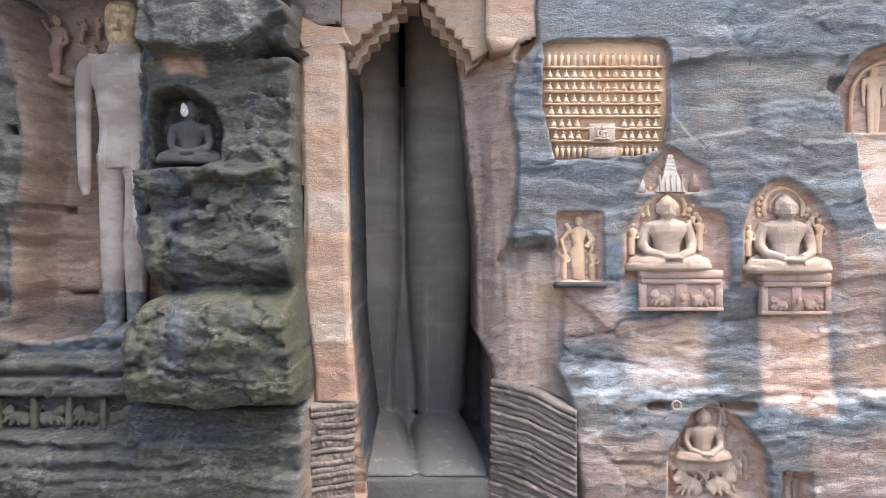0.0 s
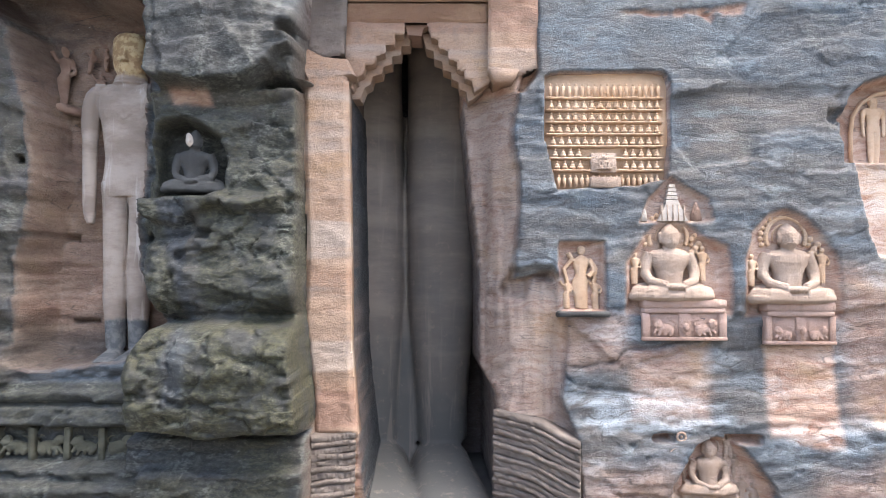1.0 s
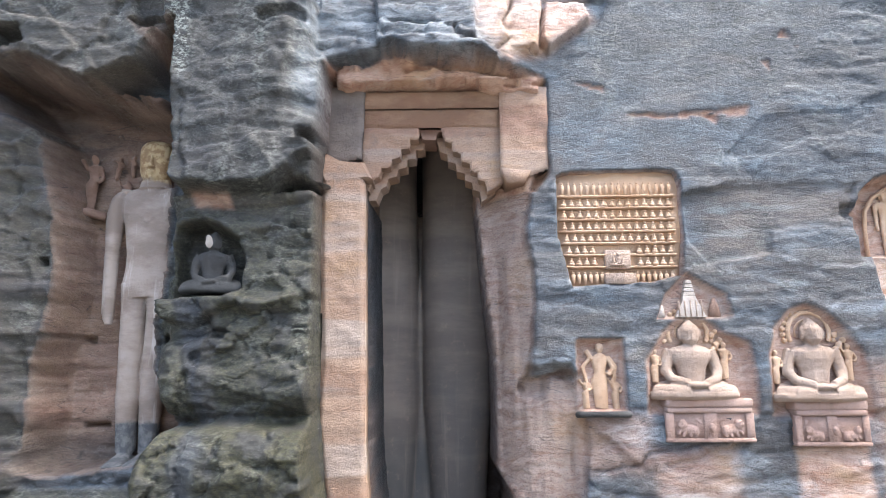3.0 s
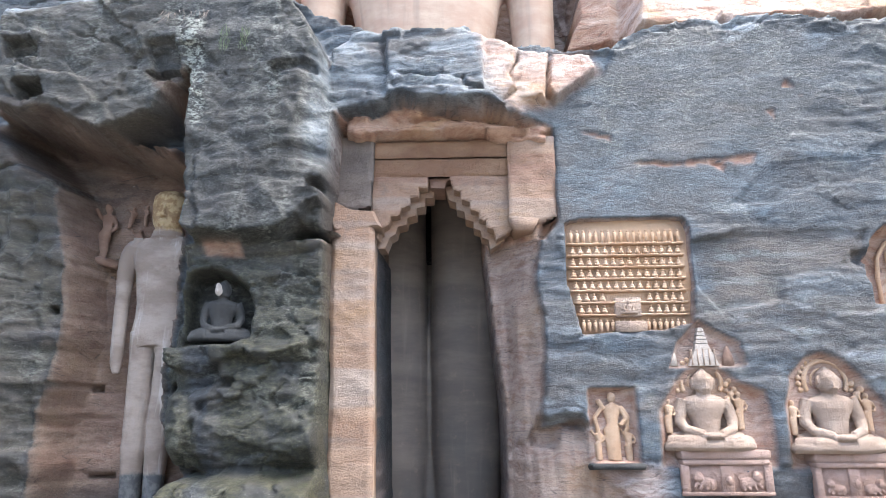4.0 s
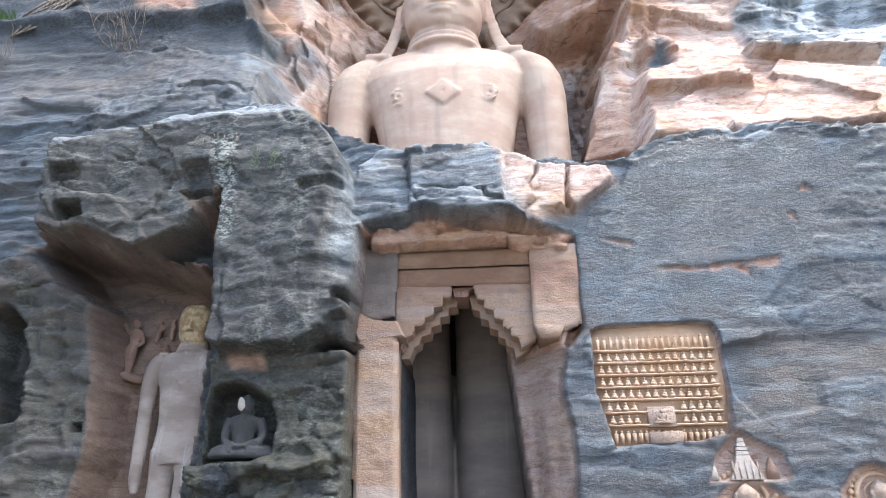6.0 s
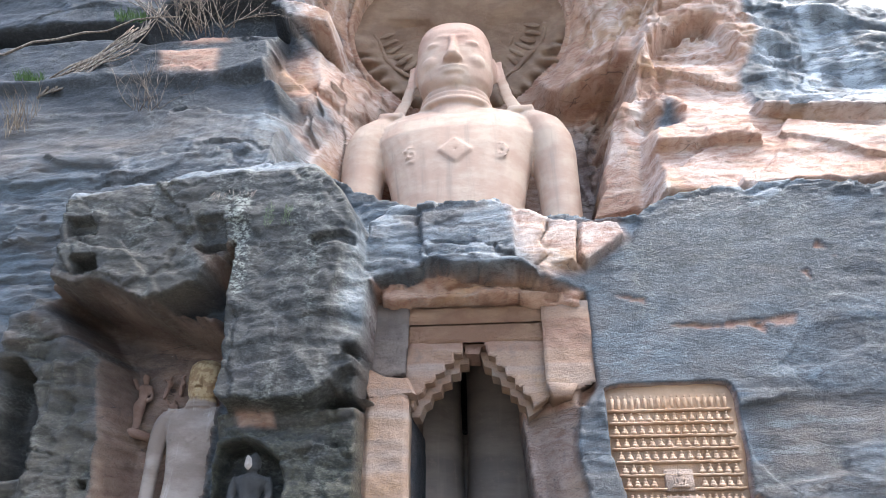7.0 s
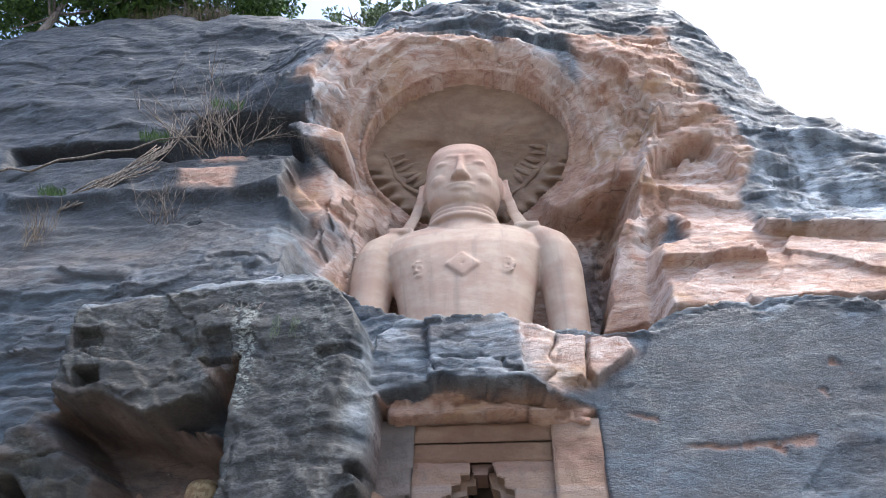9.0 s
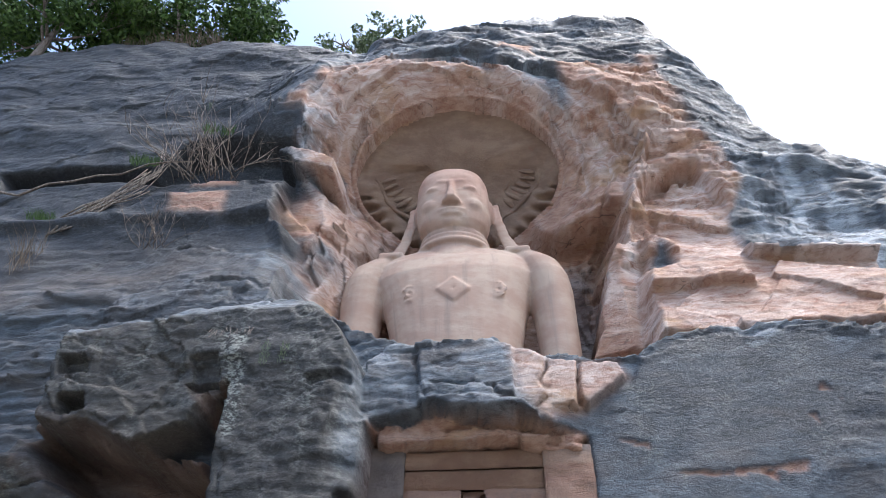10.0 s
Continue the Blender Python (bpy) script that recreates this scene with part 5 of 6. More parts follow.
# ---------------------------------------------------------------- statues
def standing_jina(s, with_web=False, straps=True):
    """A standing saint in sandstone, 17.7 high, feet at -2.05, facing -y, axis x = 0, y = 12.9."""
    for k in (-1, 1):
        s.column([(k * 0.66, 13.15, -1.55, 0.52, 0.6), (k * 0.66, 13.1, -0.9, 0.52, 0.6), (k * 0.67, 13.05, 0.0, 0.58, 0.64), (k * 0.69, 13.05, 1.2, 0.67, 0.70),
                  (k * 0.70, 13.05, 2.0, 0.69, 0.72), (k * 0.70, 13.0, 2.6, 0.69, 0.72), (k * 0.75, 13.0, 4.2, 0.70, 0.76), (k * 0.78, 13.0, 6.0, 0.72, 0.82),
                  (k * 0.74, 13.0, 7.4, 0.86, 0.9)], 32, 0.85)
        # foot, turned a little to the east
        rings = []
        for y, w, h in ((13.7, 0.44, 0.35), (13.2, 0.54, 0.50), (12.7, 0.57, 0.56), (12.3, 0.58, 0.50), (11.8, 0.60, 0.40), (11.3, 0.61, 0.30), (10.9, 0.61, 0.22), (10.6, 0.58, 0.14), (10.45, 0.50, 0.07)):
            cx = k * 0.60 + 0.32 * (13.2 - y) / 2.7
            rings.append([(cx + w * math.copysign(abs(math.cos(q)) ** 0.7, math.cos(q)), y, -2.06 + max(0, h * math.sin(q))) for q in [math.pi * 2 * i / 24 for i in range(24)]])
        s.loft(rings)
        # arm and hand
        s.column([(k * 2.20, 12.75, 5.2, 0.20, 0.26), (k * 2.28, 12.75, 5.8, 0.36, 0.40), (k * 2.32, 12.8, 6.5, 0.38, 0.38), (k * 2.36, 12.9, 7.8, 0.38, 0.40), (k * 2.38, 12.9, 9.6, 0.46, 0.50),
                  (k * 2.36, 12.9, 10.6, 0.50, 0.54), (k * 2.32, 12.9, 11.4, 0.56, 0.62), (k * 2.24, 12.9, 11.9, 0.58, 0.66), (k * 2.08, 12.92, 12.3, 0.58, 0.62), (k * 1.85, 12.95, 12.58, 0.50, 0.50), (k * 1.6, 12.95, 12.74, 0.32, 0.32)], 24)
        # shoulder locks and long ear strap
        if straps:
            s.tube([(k * 1.13, 13.15, 14.95), (k * 1.20, 13.1, 14.3), (k * 1.34, 13.0, 13.55), (k * 1.50, 12.85, 13.0), (k * 1.70, 12.7, 12.72)], [0.14, 0.15, 0.17, 0.20, 0.28], 8, 0.3)
        s.box(k * 1.62 - 0.32, k * 1.62 + 0.32, 12.42, 13.0, 12.60, 12.76, 0.03)
        s.ball(k * 1.02, 13.0, 14.5, 0.10, 0.20, 0.42, 12)
    # trunk
    s.column([(0, 13.0, 6.6, 1.55, 0.95), (0, 12.98, 7.4, 1.55, 0.98), (0, 12.95, 8.2, 1.42, 0.92), (0, 12.95, 9.0, 1.38, 0.92), (0, 12.92, 9.8, 1.50, 0.95), (0, 12.9, 10.6, 1.66, 0.98),
              (0, 12.88, 11.3, 1.84, 0.98), (0, 12.88, 11.8, 2.05, 0.94), (0, 12.92, 12.25, 2.05, 0.84), (0, 12.95, 12.58, 1.85, 0.66), (0, 12.95, 12.78, 1.5, 0.5), (0, 12.95, 12.86, 0.9, 0.4)], 36, 0.86)
    # neck with three folds
    s.column([(0, 12.9, 12.3, 0.92, 0.80), (0, 12.88, 12.6, 0.88, 0.72), (0, 12.88, 12.8, 0.84, 0.68), (0, 12.9, 13.9, 0.80, 0.64)], 28)
    for z, r in ((12.84, 0.93), (13.03, 0.88), (13.2, 0.84)):
        s.tube([(r * math.cos(a), 12.88 + r * 0.80 * math.sin(a), z) for a in [2 * math.pi * i / 32 for i in range(33)]], 0.075, 8)
    # head
    first = len(s.v)
    s.column([(0, 12.55, 12.95, 0.46, 0.42), (0, 12.62, 13.06, 0.76, 0.64), (0, 12.72, 13.28, 0.96, 0.82), (0, 12.8, 13.65, 1.05, 0.92), (0, 12.85, 14.15, 1.08, 0.97), (0, 12.87, 14.6, 1.07, 0.98), (0, 12.9, 15.0, 1.04, 1.0),
              (0, 12.92, 15.3, 0.95, 0.94), (0, 12.95, 15.55, 0.74, 0.76), (0, 12.95, 15.7, 0.40, 0.42)], 36, 0.82)
    # face
    s.loft([[(x, y, z) for x, y in ((-w, 12.3), (-w, yf + 0.14), (-w * 0.55, yf), (w * 0.55, yf), (w, yf + 0.14), (w, 12.3))]
            for z, w, yf in ((13.72, 0.10, 11.92), (13.78, 0.20, 11.68), (13.88, 0.20, 11.60), (14.1, 0.13, 11.66), (14.4, 0.09, 11.76), (14.75, 0.12, 11.86))])
    for k in (-1, 1):
        s.ball(k * 0.17, 11.82, 13.82, 0.10, 0.14, 0.09, 10)
        s.tube([(k * (0.12 + 0.11 * i), 11.90 + 0.012 * i * i, 14.70 + 0.05 * math.sin(i / 5 * math.pi)) for i in range(7)], [0.035, 0.05, 0.055, 0.055, 0.05, 0.045, 0.03], 8)
        s.ball(k * 0.44, 12.02, 14.46, 0.27, 0.13, 0.10, 14)
        s.tube([(k * (0.20 + 0.10 * i), 11.90 + 0.02 * i * i, 14.38 - 0.03 * math.sin(i / 5 * math.pi)) for i in range(6)], 0.03, 6)
        s.ball(k * 0.52, 12.22, 13.85, 0.36, 0.32, 0.36, 14)
    s.tube([(x * 0.52, 11.83 + 0.22 * x * x, 13.54 + 0.05 * x * x) for x in [i / 6 - 1 for i in range(13)]], [0.02 + 0.055 * math.sin(math.pi * (i + 0.6) / 13.2) for i in range(13)], 8)
    s.tube([(x * 0.44, 11.85 + 0.20 * x * x, 13.40 + 0.05 * x * x) for x in [i / 6 - 1 for i in range(13)]], [0.02 + 0.06 * math.sin(math.pi * (i + 0.6) / 13.2) for i in range(13)], 8)
    s.ball(0, 12.15, 13.2, 0.34, 0.30, 0.22, 14)
    s.v[first:] = [(x * 0.94, y, 13.30 + (z - 12.95) * 0.84) for x, y, z in s.v[first:]]
    c, d = math.cos(radians(7)), math.sin(radians(7))
    s.v[first:] = [(x, 12.9 + (y - 12.9) * c - (z - 14.2) * d, 14.2 + (z - 14.2) * c + (y - 12.9) * d) for x, y, z in s.v[first:]]
    # chest marks
    for r in (0.36, 0.22, 0.10):
        c = [(0, -1), (1, 0), (0, 1), (-1, 0), (0, -1), (1, 0)]
        s.tube([(r * a, 11.885, 11.05 + r * b * 0.85) for a, b in c], 0.04, 6)
    for k in (-1, 1):
        for r in (0.20, 0.09):
            s.tube([(k * 1.05 + r * math.cos(a), 12.01, 11.05 + r * math.sin(a)) for a in [2 * math.pi * i / 16 for i in range(17)]], 0.018, 6)
    if with_web:
        s.loft([[(-w, y, z), (w, y, z), (w, 13.9, z), (-w, 13.9, z)] for z, w, y in ((-2.0, 0.17, 12.78), (1.0, 0.12, 12.84), (3.0, 0.08, 12.98), (4.9, 0.03, 13.3))])
    return s


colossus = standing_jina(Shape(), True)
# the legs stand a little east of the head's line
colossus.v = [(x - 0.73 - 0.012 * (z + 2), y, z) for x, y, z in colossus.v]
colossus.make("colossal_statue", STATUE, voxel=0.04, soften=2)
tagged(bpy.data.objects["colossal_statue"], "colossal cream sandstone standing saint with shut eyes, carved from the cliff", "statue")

shrine_figure = standing_jina(Shape(), straps=False)
m = Matrix.Translation((-5.17, 10.62, 0.30)) @ Matrix.Diagonal((0.275, 0.24, 0.300, 1)) @ Matrix.Translation((0, -12.9, 2.05))
shrine_figure.moved(m).worn(0.014, 4).make("standing_statue", SHRINESTONE, voxel=0.014, soften=1)
tagged(bpy.data.objects["standing_statue"], "tall pale sandstone standing saint with an ochre face", "statue")


def seated_jina(s):
    """A seated saint, 1.3 high and 1.35 wide, base at z = 0, back at y = 0.3, facing -y."""
    s.column([(0, 0.02, 0.0, 0.62, 0.24), (0, 0.0, 0.05, 0.67, 0.29), (0, 0.0, 0.11, 0.66, 0.29), (0, 0.02, 0.17, 0.52, 0.22)], 28, 0.8)
    for k in (-1, 1):
        s.tube([(k * 0.12, -0.22, 0.13), (k * 0.36, -0.16, 0.13), (k * 0.56, -0.02, 0.12), (k * 0.52, 0.06, 0.14), (k * 0.25, 0.08, 0.18)], [0.075, 0.10, 0.11, 0.12, 0.13], 10)
        s.tube([(k * 0.29, 0.06, 0.74), (k * 0.36, 0.06, 0.58), (k * 0.385, 0.02, 0.42), (k * 0.33, -0.10, 0.30), (k * 0.12, -0.22, 0.235)], [0.105, 0.095, 0.085, 0.075, 0.06], 10)
        s.ball(k * 0.155, 0.0, 0.98, 0.03, 0.05, 0.10, 8)
    s.ball(0, -0.22, 0.215, 0.19, 0.10, 0.05, 12)
    s.column([(0, 0.05, 0.12, 0.24, 0.15), (0, 0.05, 0.3, 0.20, 0.14), (0, 0.05, 0.45, 0.22, 0.145), (0, 0.04, 0.62, 0.30, 0.16), (0, 0.04, 0.72, 0.34, 0.15), (0, 0.05, 0.78, 0.26, 0.12), (0, 0.05, 0.81, 0.12, 0.10)], 24, 0.9)
    s.column([(0, 0.03, 0.78, 0.105, 0.10), (0, 0.03, 0.86, 0.10, 0.10)], 16)
    s.column([(0, -0.01, 0.83, 0.07, 0.07), (0, 0.0, 0.88, 0.125, 0.12), (0, 0.02, 0.97, 0.15, 0.15), (0, 0.03, 1.05, 0.152, 0.16), (0, 0.04, 1.12, 0.12, 0.13), (0, 0.05, 1.17, 0.06, 0.07)], 20)
    s.ball(0, 0.05, 1.16, 0.06, 0.06, 0.05, 10)
    s.loft([[(x, y, z) for x, y in ((-w, -0.1), (0, yf), (w, -0.1))] for z, w, yf in ((0.925, 0.03, -0.165), (0.94, 0.032, -0.175), (1.0, 0.016, -0.14))])
    s.tube([(-0.05, -0.125, 0.90), (0, -0.135, 0.897), (0.05, -0.125, 0.90)], 0.012, 6)
    return s


def halo(s, z, r, y):
    s.tube([(r * math.cos(a), y, z + r * math.sin(a)) for a in [math.pi * (-0.15 + 1.3 * i / 24) for i in range(25)]], 0.035, 8)
    for i in range(17):
        a = math.pi * (-0.1 + 1.2 * i / 16)
        s.ball((r + 0.08) * math.cos(a), y + 0.02, z + (r + 0.08) * math.sin(a), 0.045, 0.05, 0.045, 6)
    s.tube([((r - 0.11) * math.cos(a), y + 0.03, z + (r - 0.11) * math.sin(a)) for a in [math.pi * (-0.1 + 1.2 * i / 24) for i in range(25)]], 0.02, 6)
    return s


def attendant(s, x, y, z, h):
    """A small standing relief figure."""
    s.column([(x, y, z, h * 0.10, 0.05), (x - 0.01, y, z + h * 0.45, h * 0.12, 0.06), (x + 0.01, y, z + h * 0.55, h * 0.09, 0.06), (x, y, z + h * 0.78, h * 0.15, 0.06), (x, y, z + h * 0.83, h * 0.05, 0.04)], 10)
    s.ball(x + 0.005, y - 0.01, z + h * 0.92, h * 0.075, 0.05, h * 0.085, 8)
    s.tube([(x + h * 0.13, y - 0.02, z + h * 0.76), (x + h * 0.2, y - 0.03, z + h * 0.6), (x + h * 0.12, y - 0.05, z + h * 0.5)], h * 0.035, 6)
    s.tube([(x - h * 0.13, y - 0.02, z + h * 0.76), (x - h * 0.2, y - 0.03, z + h * 0.9)], h * 0.035, 6)
    return s


def beast(s, x, y, z, w, flip=1):
    """A crouching animal in relief."""
    s.ball(x + flip * 0.05 * w, y, z + 0.42 * w, 0.48 * w, 0.045, 0.26 * w, 12)
    s.ball(x + flip * 0.30 * w, y - 0.005, z + 0.34 * w, 0.24 * w, 0.045, 0.28 * w, 10)
    s.ball(x - flip * 0.36 * w, y - 0.012, z + 0.68 * w, 0.25 * w, 0.05, 0.26 * w, 10)
    s.ball(x - flip * 0.52 * w, y - 0.02, z + 0.64 * w, 0.12 * w, 0.04, 0.11 * w, 8)
    for k, lift in ((-0.42, 0.10), (-0.20, 0.0), (0.12, 0.0), (0.40, 0.0)):
        s.tube([(x + flip * k * w, y - 0.005, z + 0.36 * w), (x + flip * (k - 0.06) * w, y - 0.012, z + 0.16 * w + lift * w), (x + flip * (k - 0.14) * w, y - 0.015, z + 0.04 * w + lift * w)], [0.11 * w, 0.085 * w, 0.075 * w], 8)
    s.tube([(x + flip * 0.46 * w, y, z + 0.5 * w), (x + flip * 0.58 * w, y, z + 0.72 * w), (x + flip * 0.44 * w, y, z + 0.9 * w), (x + flip * 0.28 * w, y, z + 0.86 * w)], 0.05 * w, 6)
    return s.worn(0.03 * w, 14)


def seat_group(x, z, scale):
    """Seated saint on its lion throne in an arched niche."""
    s = seated_jina(Shape()).moved(pose(x, 10.06, z) @ Matrix.Scale(scale, 4)).worn(0.010, 9)
    tagged(s.make("seated_statue", PINKSTONE, voxel=0.014, soften=1), "cream sandstone seated saint in meditation within an arched niche", "statue", "seated saints in arched niches")
    back = thing("niche_relief", "ochre sandstone backing relief with halo and attendants", "relief", "niche backings", (x, 10.18, z))
    h = halo(Shape(), 1.0 * scale, 0.30 * scale, -0.04)
    h.make("halo", RELIEF, back, voxel=0.012, soften=1)
    a = Shape()
    attendant(a, 0.52 * scale, -0.06, 0.30 * scale, 0.55)
    for i in range(7):
        a.ball((0.36 + 0.06 * (i % 3)) * scale, -0.05, (0.75 + 0.07 * i) * scale, 0.05, 0.06, 0.05, 8)
    a.make("attendant", RELIEF, back, voxel=0.012, soften=1)
    b = Shape()
    attendant(b, -0.54 * scale, -0.06, 0.25 * scale, 0.5)
    b.make("attendant", RELIEF, back, voxel=0.012, soften=1)
    return back


def throne(x0, x1, z0, z1, label):
    root = thing("throne", label, "pedestal", "lion thrones", ((x0 + x1) / 2, 9.89, z0))
    w, h = (x1 - x0) / 2, z1 - z0
    Shape().box(-w * 0.97, w * 0.97, 0.0, 0.5, h * 0.80, h, 0.02).worn(0.01, 8).make("seat_slab", ROSESTONE, root)
    Shape().box(-w * 0.94, w * 0.94, 0.0, 0.5, h * 0.68, h * 0.80, 0.015).make("moulding", ROSESTONE, root)
    Shape().box(-w * 0.96, w * 0.96, 0.05, 0.5, 0.0, h * 0.69).make("back_slab", ROSESTONE, root)
    for a, b in ((-0.98, -0.80), (-0.14, 0.14), (0.80, 0.98)):
        Shape().box(a * w, b * w, 0.02, 0.2, 0.04, h * 0.68, 0.012).make("post", ROSESTONE, root)
    Shape().box(-w * 0.99, w * 0.99, 0.01, 0.3, 0.0, 0.055, 0.012).make("sill", ROSESTONE, root)
    for k in (-1, 1):
        beast(Shape(), k * w * 0.47, 0.045, 0.06, w * 0.44, -k).make("lion", ROSESTONE, root, voxel=0.01, soften=1)
    s = Shape().ball(0, -0.04, h * 0.34, 0.05, 0.04, 0.07, 8)
    s.make("boss", ROSESTONE, root)
    return root


seat_group(3.45, 1.26, 0.98)
seat_group(5.27, 1.22, 1.02)
throne(2.96, 4.26, 0.66, 1.27, "carved pink sandstone throne with two lions")
throne(4.82, 5.90, 0.60, 1.23, "carved pink sandstone throne with two lions and a stepped seat")

# small sooty statue in the boss, with a pale broken face
s = seated_jina(Shape()).moved(pose(-3.74, 9.66, 2.84, 0, 0, 8) @ Matrix.Diagonal((0.72, 0.6, 0.80, 1))).worn(0.02, 5)
tagged(s.make("niche_statue", GREYSTONE, voxel=0.016), "blackened seated stone saint in a mossy niche", "statue")
s = Shape().ball(-3.78, 9.575, 3.62, 0.06, 0.04, 0.10, 14).ball(-3.78, 9.535, 3.60, 0.018, 0.02, 0.035, 8).worn(0.035, 11)
tagged(s.make("face_patch", PALESTONE), "pale chipped face stone on the blackened seated statue", "stone")

# shallow relief of towers above the seated figures
tower = thing("tower_relief", "whitewashed relief of a stepped shrine tower in a pointed niche", "relief", at=(3.48, 10.12, 2.48))
s = Shape()
s.prism([(-0.21, 0.0), (0.25, 0.0), (0.12, 0.28), (-0.08, 0.28)], -0.08, 0.05)
s.make("tower_base", PALESTONE, tower, smooth_shade=False)
for i in range(5):
    Shape().prism([(-0.09 + 0.014 * i, 0.28 + 0.06 * i), (0.12 - 0.014 * i, 0.28 + 0.06 * i), (0.105 - 0.014 * i, 0.33 + 0.06 * i), (-0.075 + 0.014 * i, 0.33 + 0.06 * i)], -0.07, 0.05).make("tier", PALESTONE, tower, smooth_shade=False)
for i in range(5):
    Shape().box(-0.16 + 0.085 * i, -0.145 + 0.085 * i, -0.09, 0, 0.01, 0.25).make("rib", PINKSTONE, tower)
Shape().column([(-0.42, 0, 0.0, 0.07, 0.05), (-0.42, 0, 0.12, 0.06, 0.05), (-0.41, 0, 0.22, 0.02, 0.02)], 10).make("finial", PALESTONE, tower)
Shape().column([(0.40, 0, 0.0, 0.10, 0.05), (0.40, 0, 0.16, 0.07, 0.05), (0.40, 0, 0.3, 0.02, 0.02)], 10).make("finial", BROWNSTONE, tower)

# slim standing figure in the square niche
s = attendant(Shape(), 2.10, 10.19, 1.12, 0.98)
attendant(s, 1.88, 10.21, 1.12, 0.5)
attendant(s, 2.32, 10.21, 1.12, 0.5)
s.tube([(2.24, 10.18, 1.9), (2.34, 10.18, 1.75), (2.30, 10.18, 1.5)], 0.035, 6).tube([(1.96, 10.18, 1.9), (1.85, 10.18, 1.75), (1.9, 10.18, 1.5)], 0.035, 6).worn(0.02, 6)
tagged(s.make("niche_figure", RELIEF, voxel=0.012, soften=1), "ochre sandstone four-armed standing figure in a square niche", "statue")
tagged(Shape().box(1.72, 2.48, 9.86, 10.3, 1.0, 1.09, 0.03).worn(0.02, 6).make("niche_sill", GREYSTONE), "dark stone sill of the square niche", "sill")

# lower shrine: goddess with attendants
s = seated_jina(Shape()).moved(pose(4.02, 10.22, -1.66) @ Matrix.Scale(0.66, 4))
s.box(3.62, 4.45, 10.2, 10.5, -1.85, -1.66, 0.04)
q = beast(Shape(), 3.80, 10.22, -2.2, 0.40, 1)
beast(q, 4.28, 10.22, -2.2, 0.40, -1)
q.worn(0.03, 8)
s.add(q.v, q.f)
for i in range(12):
    a = math.pi * i / 11
    s.ball(4.02 + 0.36 * math.cos(a), 10.28, -1.1 + 0.36 * math.sin(a), 0.05, 0.05, 0.06, 8)
for i in range(22):
    s.ball(3.5 + 0.052 * i, 10.30 - 0.03 * (i % 2), -1.72 - 0.10 * (i % 3) + 0.04 * math.sin(i * 2.3), 0.06, 0.07, 0.06, 8)
for x, z, h in ((3.58, -2.0, 0.55), (4.55, -2.0, 0.6), (3.68, -1.5, 0.35), (4.45, -1.45, 0.35), (4.72, -2.0, 0.45)):
    attendant(s, x, 10.34, z, h)
s.v = [(x, y - 0.10, z) for x, y, z in s.v]
tagged(s.worn(0.025, 7).make("goddess_statue", PINKSTONE, voxel=0.014, soften=1), "pink sandstone seated goddess with beasts in an arched niche", "statue")
hal = thing("shrine_halo", "carved sandstone halo arch behind the seated goddess", "relief", at=(4.02, 10.19, -1.0))
halo(Shape(), 0.0, 0.30, 0.0).make("halo", PINKSTONE, hal, voxel=0.012, soften=1)
frame_ = thing("carved_surround", "carved sandstone pilasters and brackets framing the lower shrine", "frame", at=(4.1, 9.95, -2.1))
for px in (-0.72, 0.93):
    Shape().box(px - 0.05, px + 0.05, 0.0, 0.3, -0.3, 0.9, 0.02).worn(0.012, 8).make("pilaster", PINKSTONE, frame_)
    Shape().tube([(px, 0.03, 0.9), (px - math.copysign(0.04, px), 0.02, 1.02), (px - math.copysign(0.14, px), 0.02, 1.10), (px - math.copysign(0.24, px), 0.04, 1.12)], [0.05, 0.06, 0.05, 0.03], 8, 0.5).make("bracket", PINKSTONE, frame_)
for z in (1.08, 1.32):
    Shape().tube([(-0.65 + 0.065 * math.cos(a) + 0.1 * (z > 1.2), 0.0, z + 0.065 * math.sin(a)) for a in [2 * math.pi * i / 16 for i in range(17)]], 0.018, 6).ball(-0.65 + 0.1 * (z > 1.2), 0.0, z, 0.025, 0.02, 0.025, 8).make("rosette", PINKSTONE, frame_)
s = attendant(Shape(), 5.30, 10.12, -2.3, 0.5)
attendant(s, 5.44, 10.12, -2.3, 0.45)
tagged(s.make("small_figure", PINKSTONE, voxel=0.012, soften=1), "small sandstone relief figures in a square niche", "statue")

# niche at the right edge with a standing figure
s = standing_jina(Shape()).moved(Matrix.Translation((6.88, 10.46, 3.42)) @ Matrix.Diagonal((0.07, 0.05, 0.062, 1)) @ Matrix.Translation((0, -12.9, 2.05)))
tagged(s.make("arch_figure", RELIEF, voxel=0.012, soften=1), "ochre sandstone standing figure in an arched niche", "statue")
s = Shape().tube([(6.50, 10.44, 3.45), (6.50, 10.44, 3.9), (6.54, 10.44, 4.2), (6.68, 10.44, 4.42), (6.92, 10.44, 4.56), (7.15, 10.44, 4.60)], 0.035, 8)
tagged(s.make("arch_band", RELIEF), "raised ochre sandstone arch band of a niche", "relief")

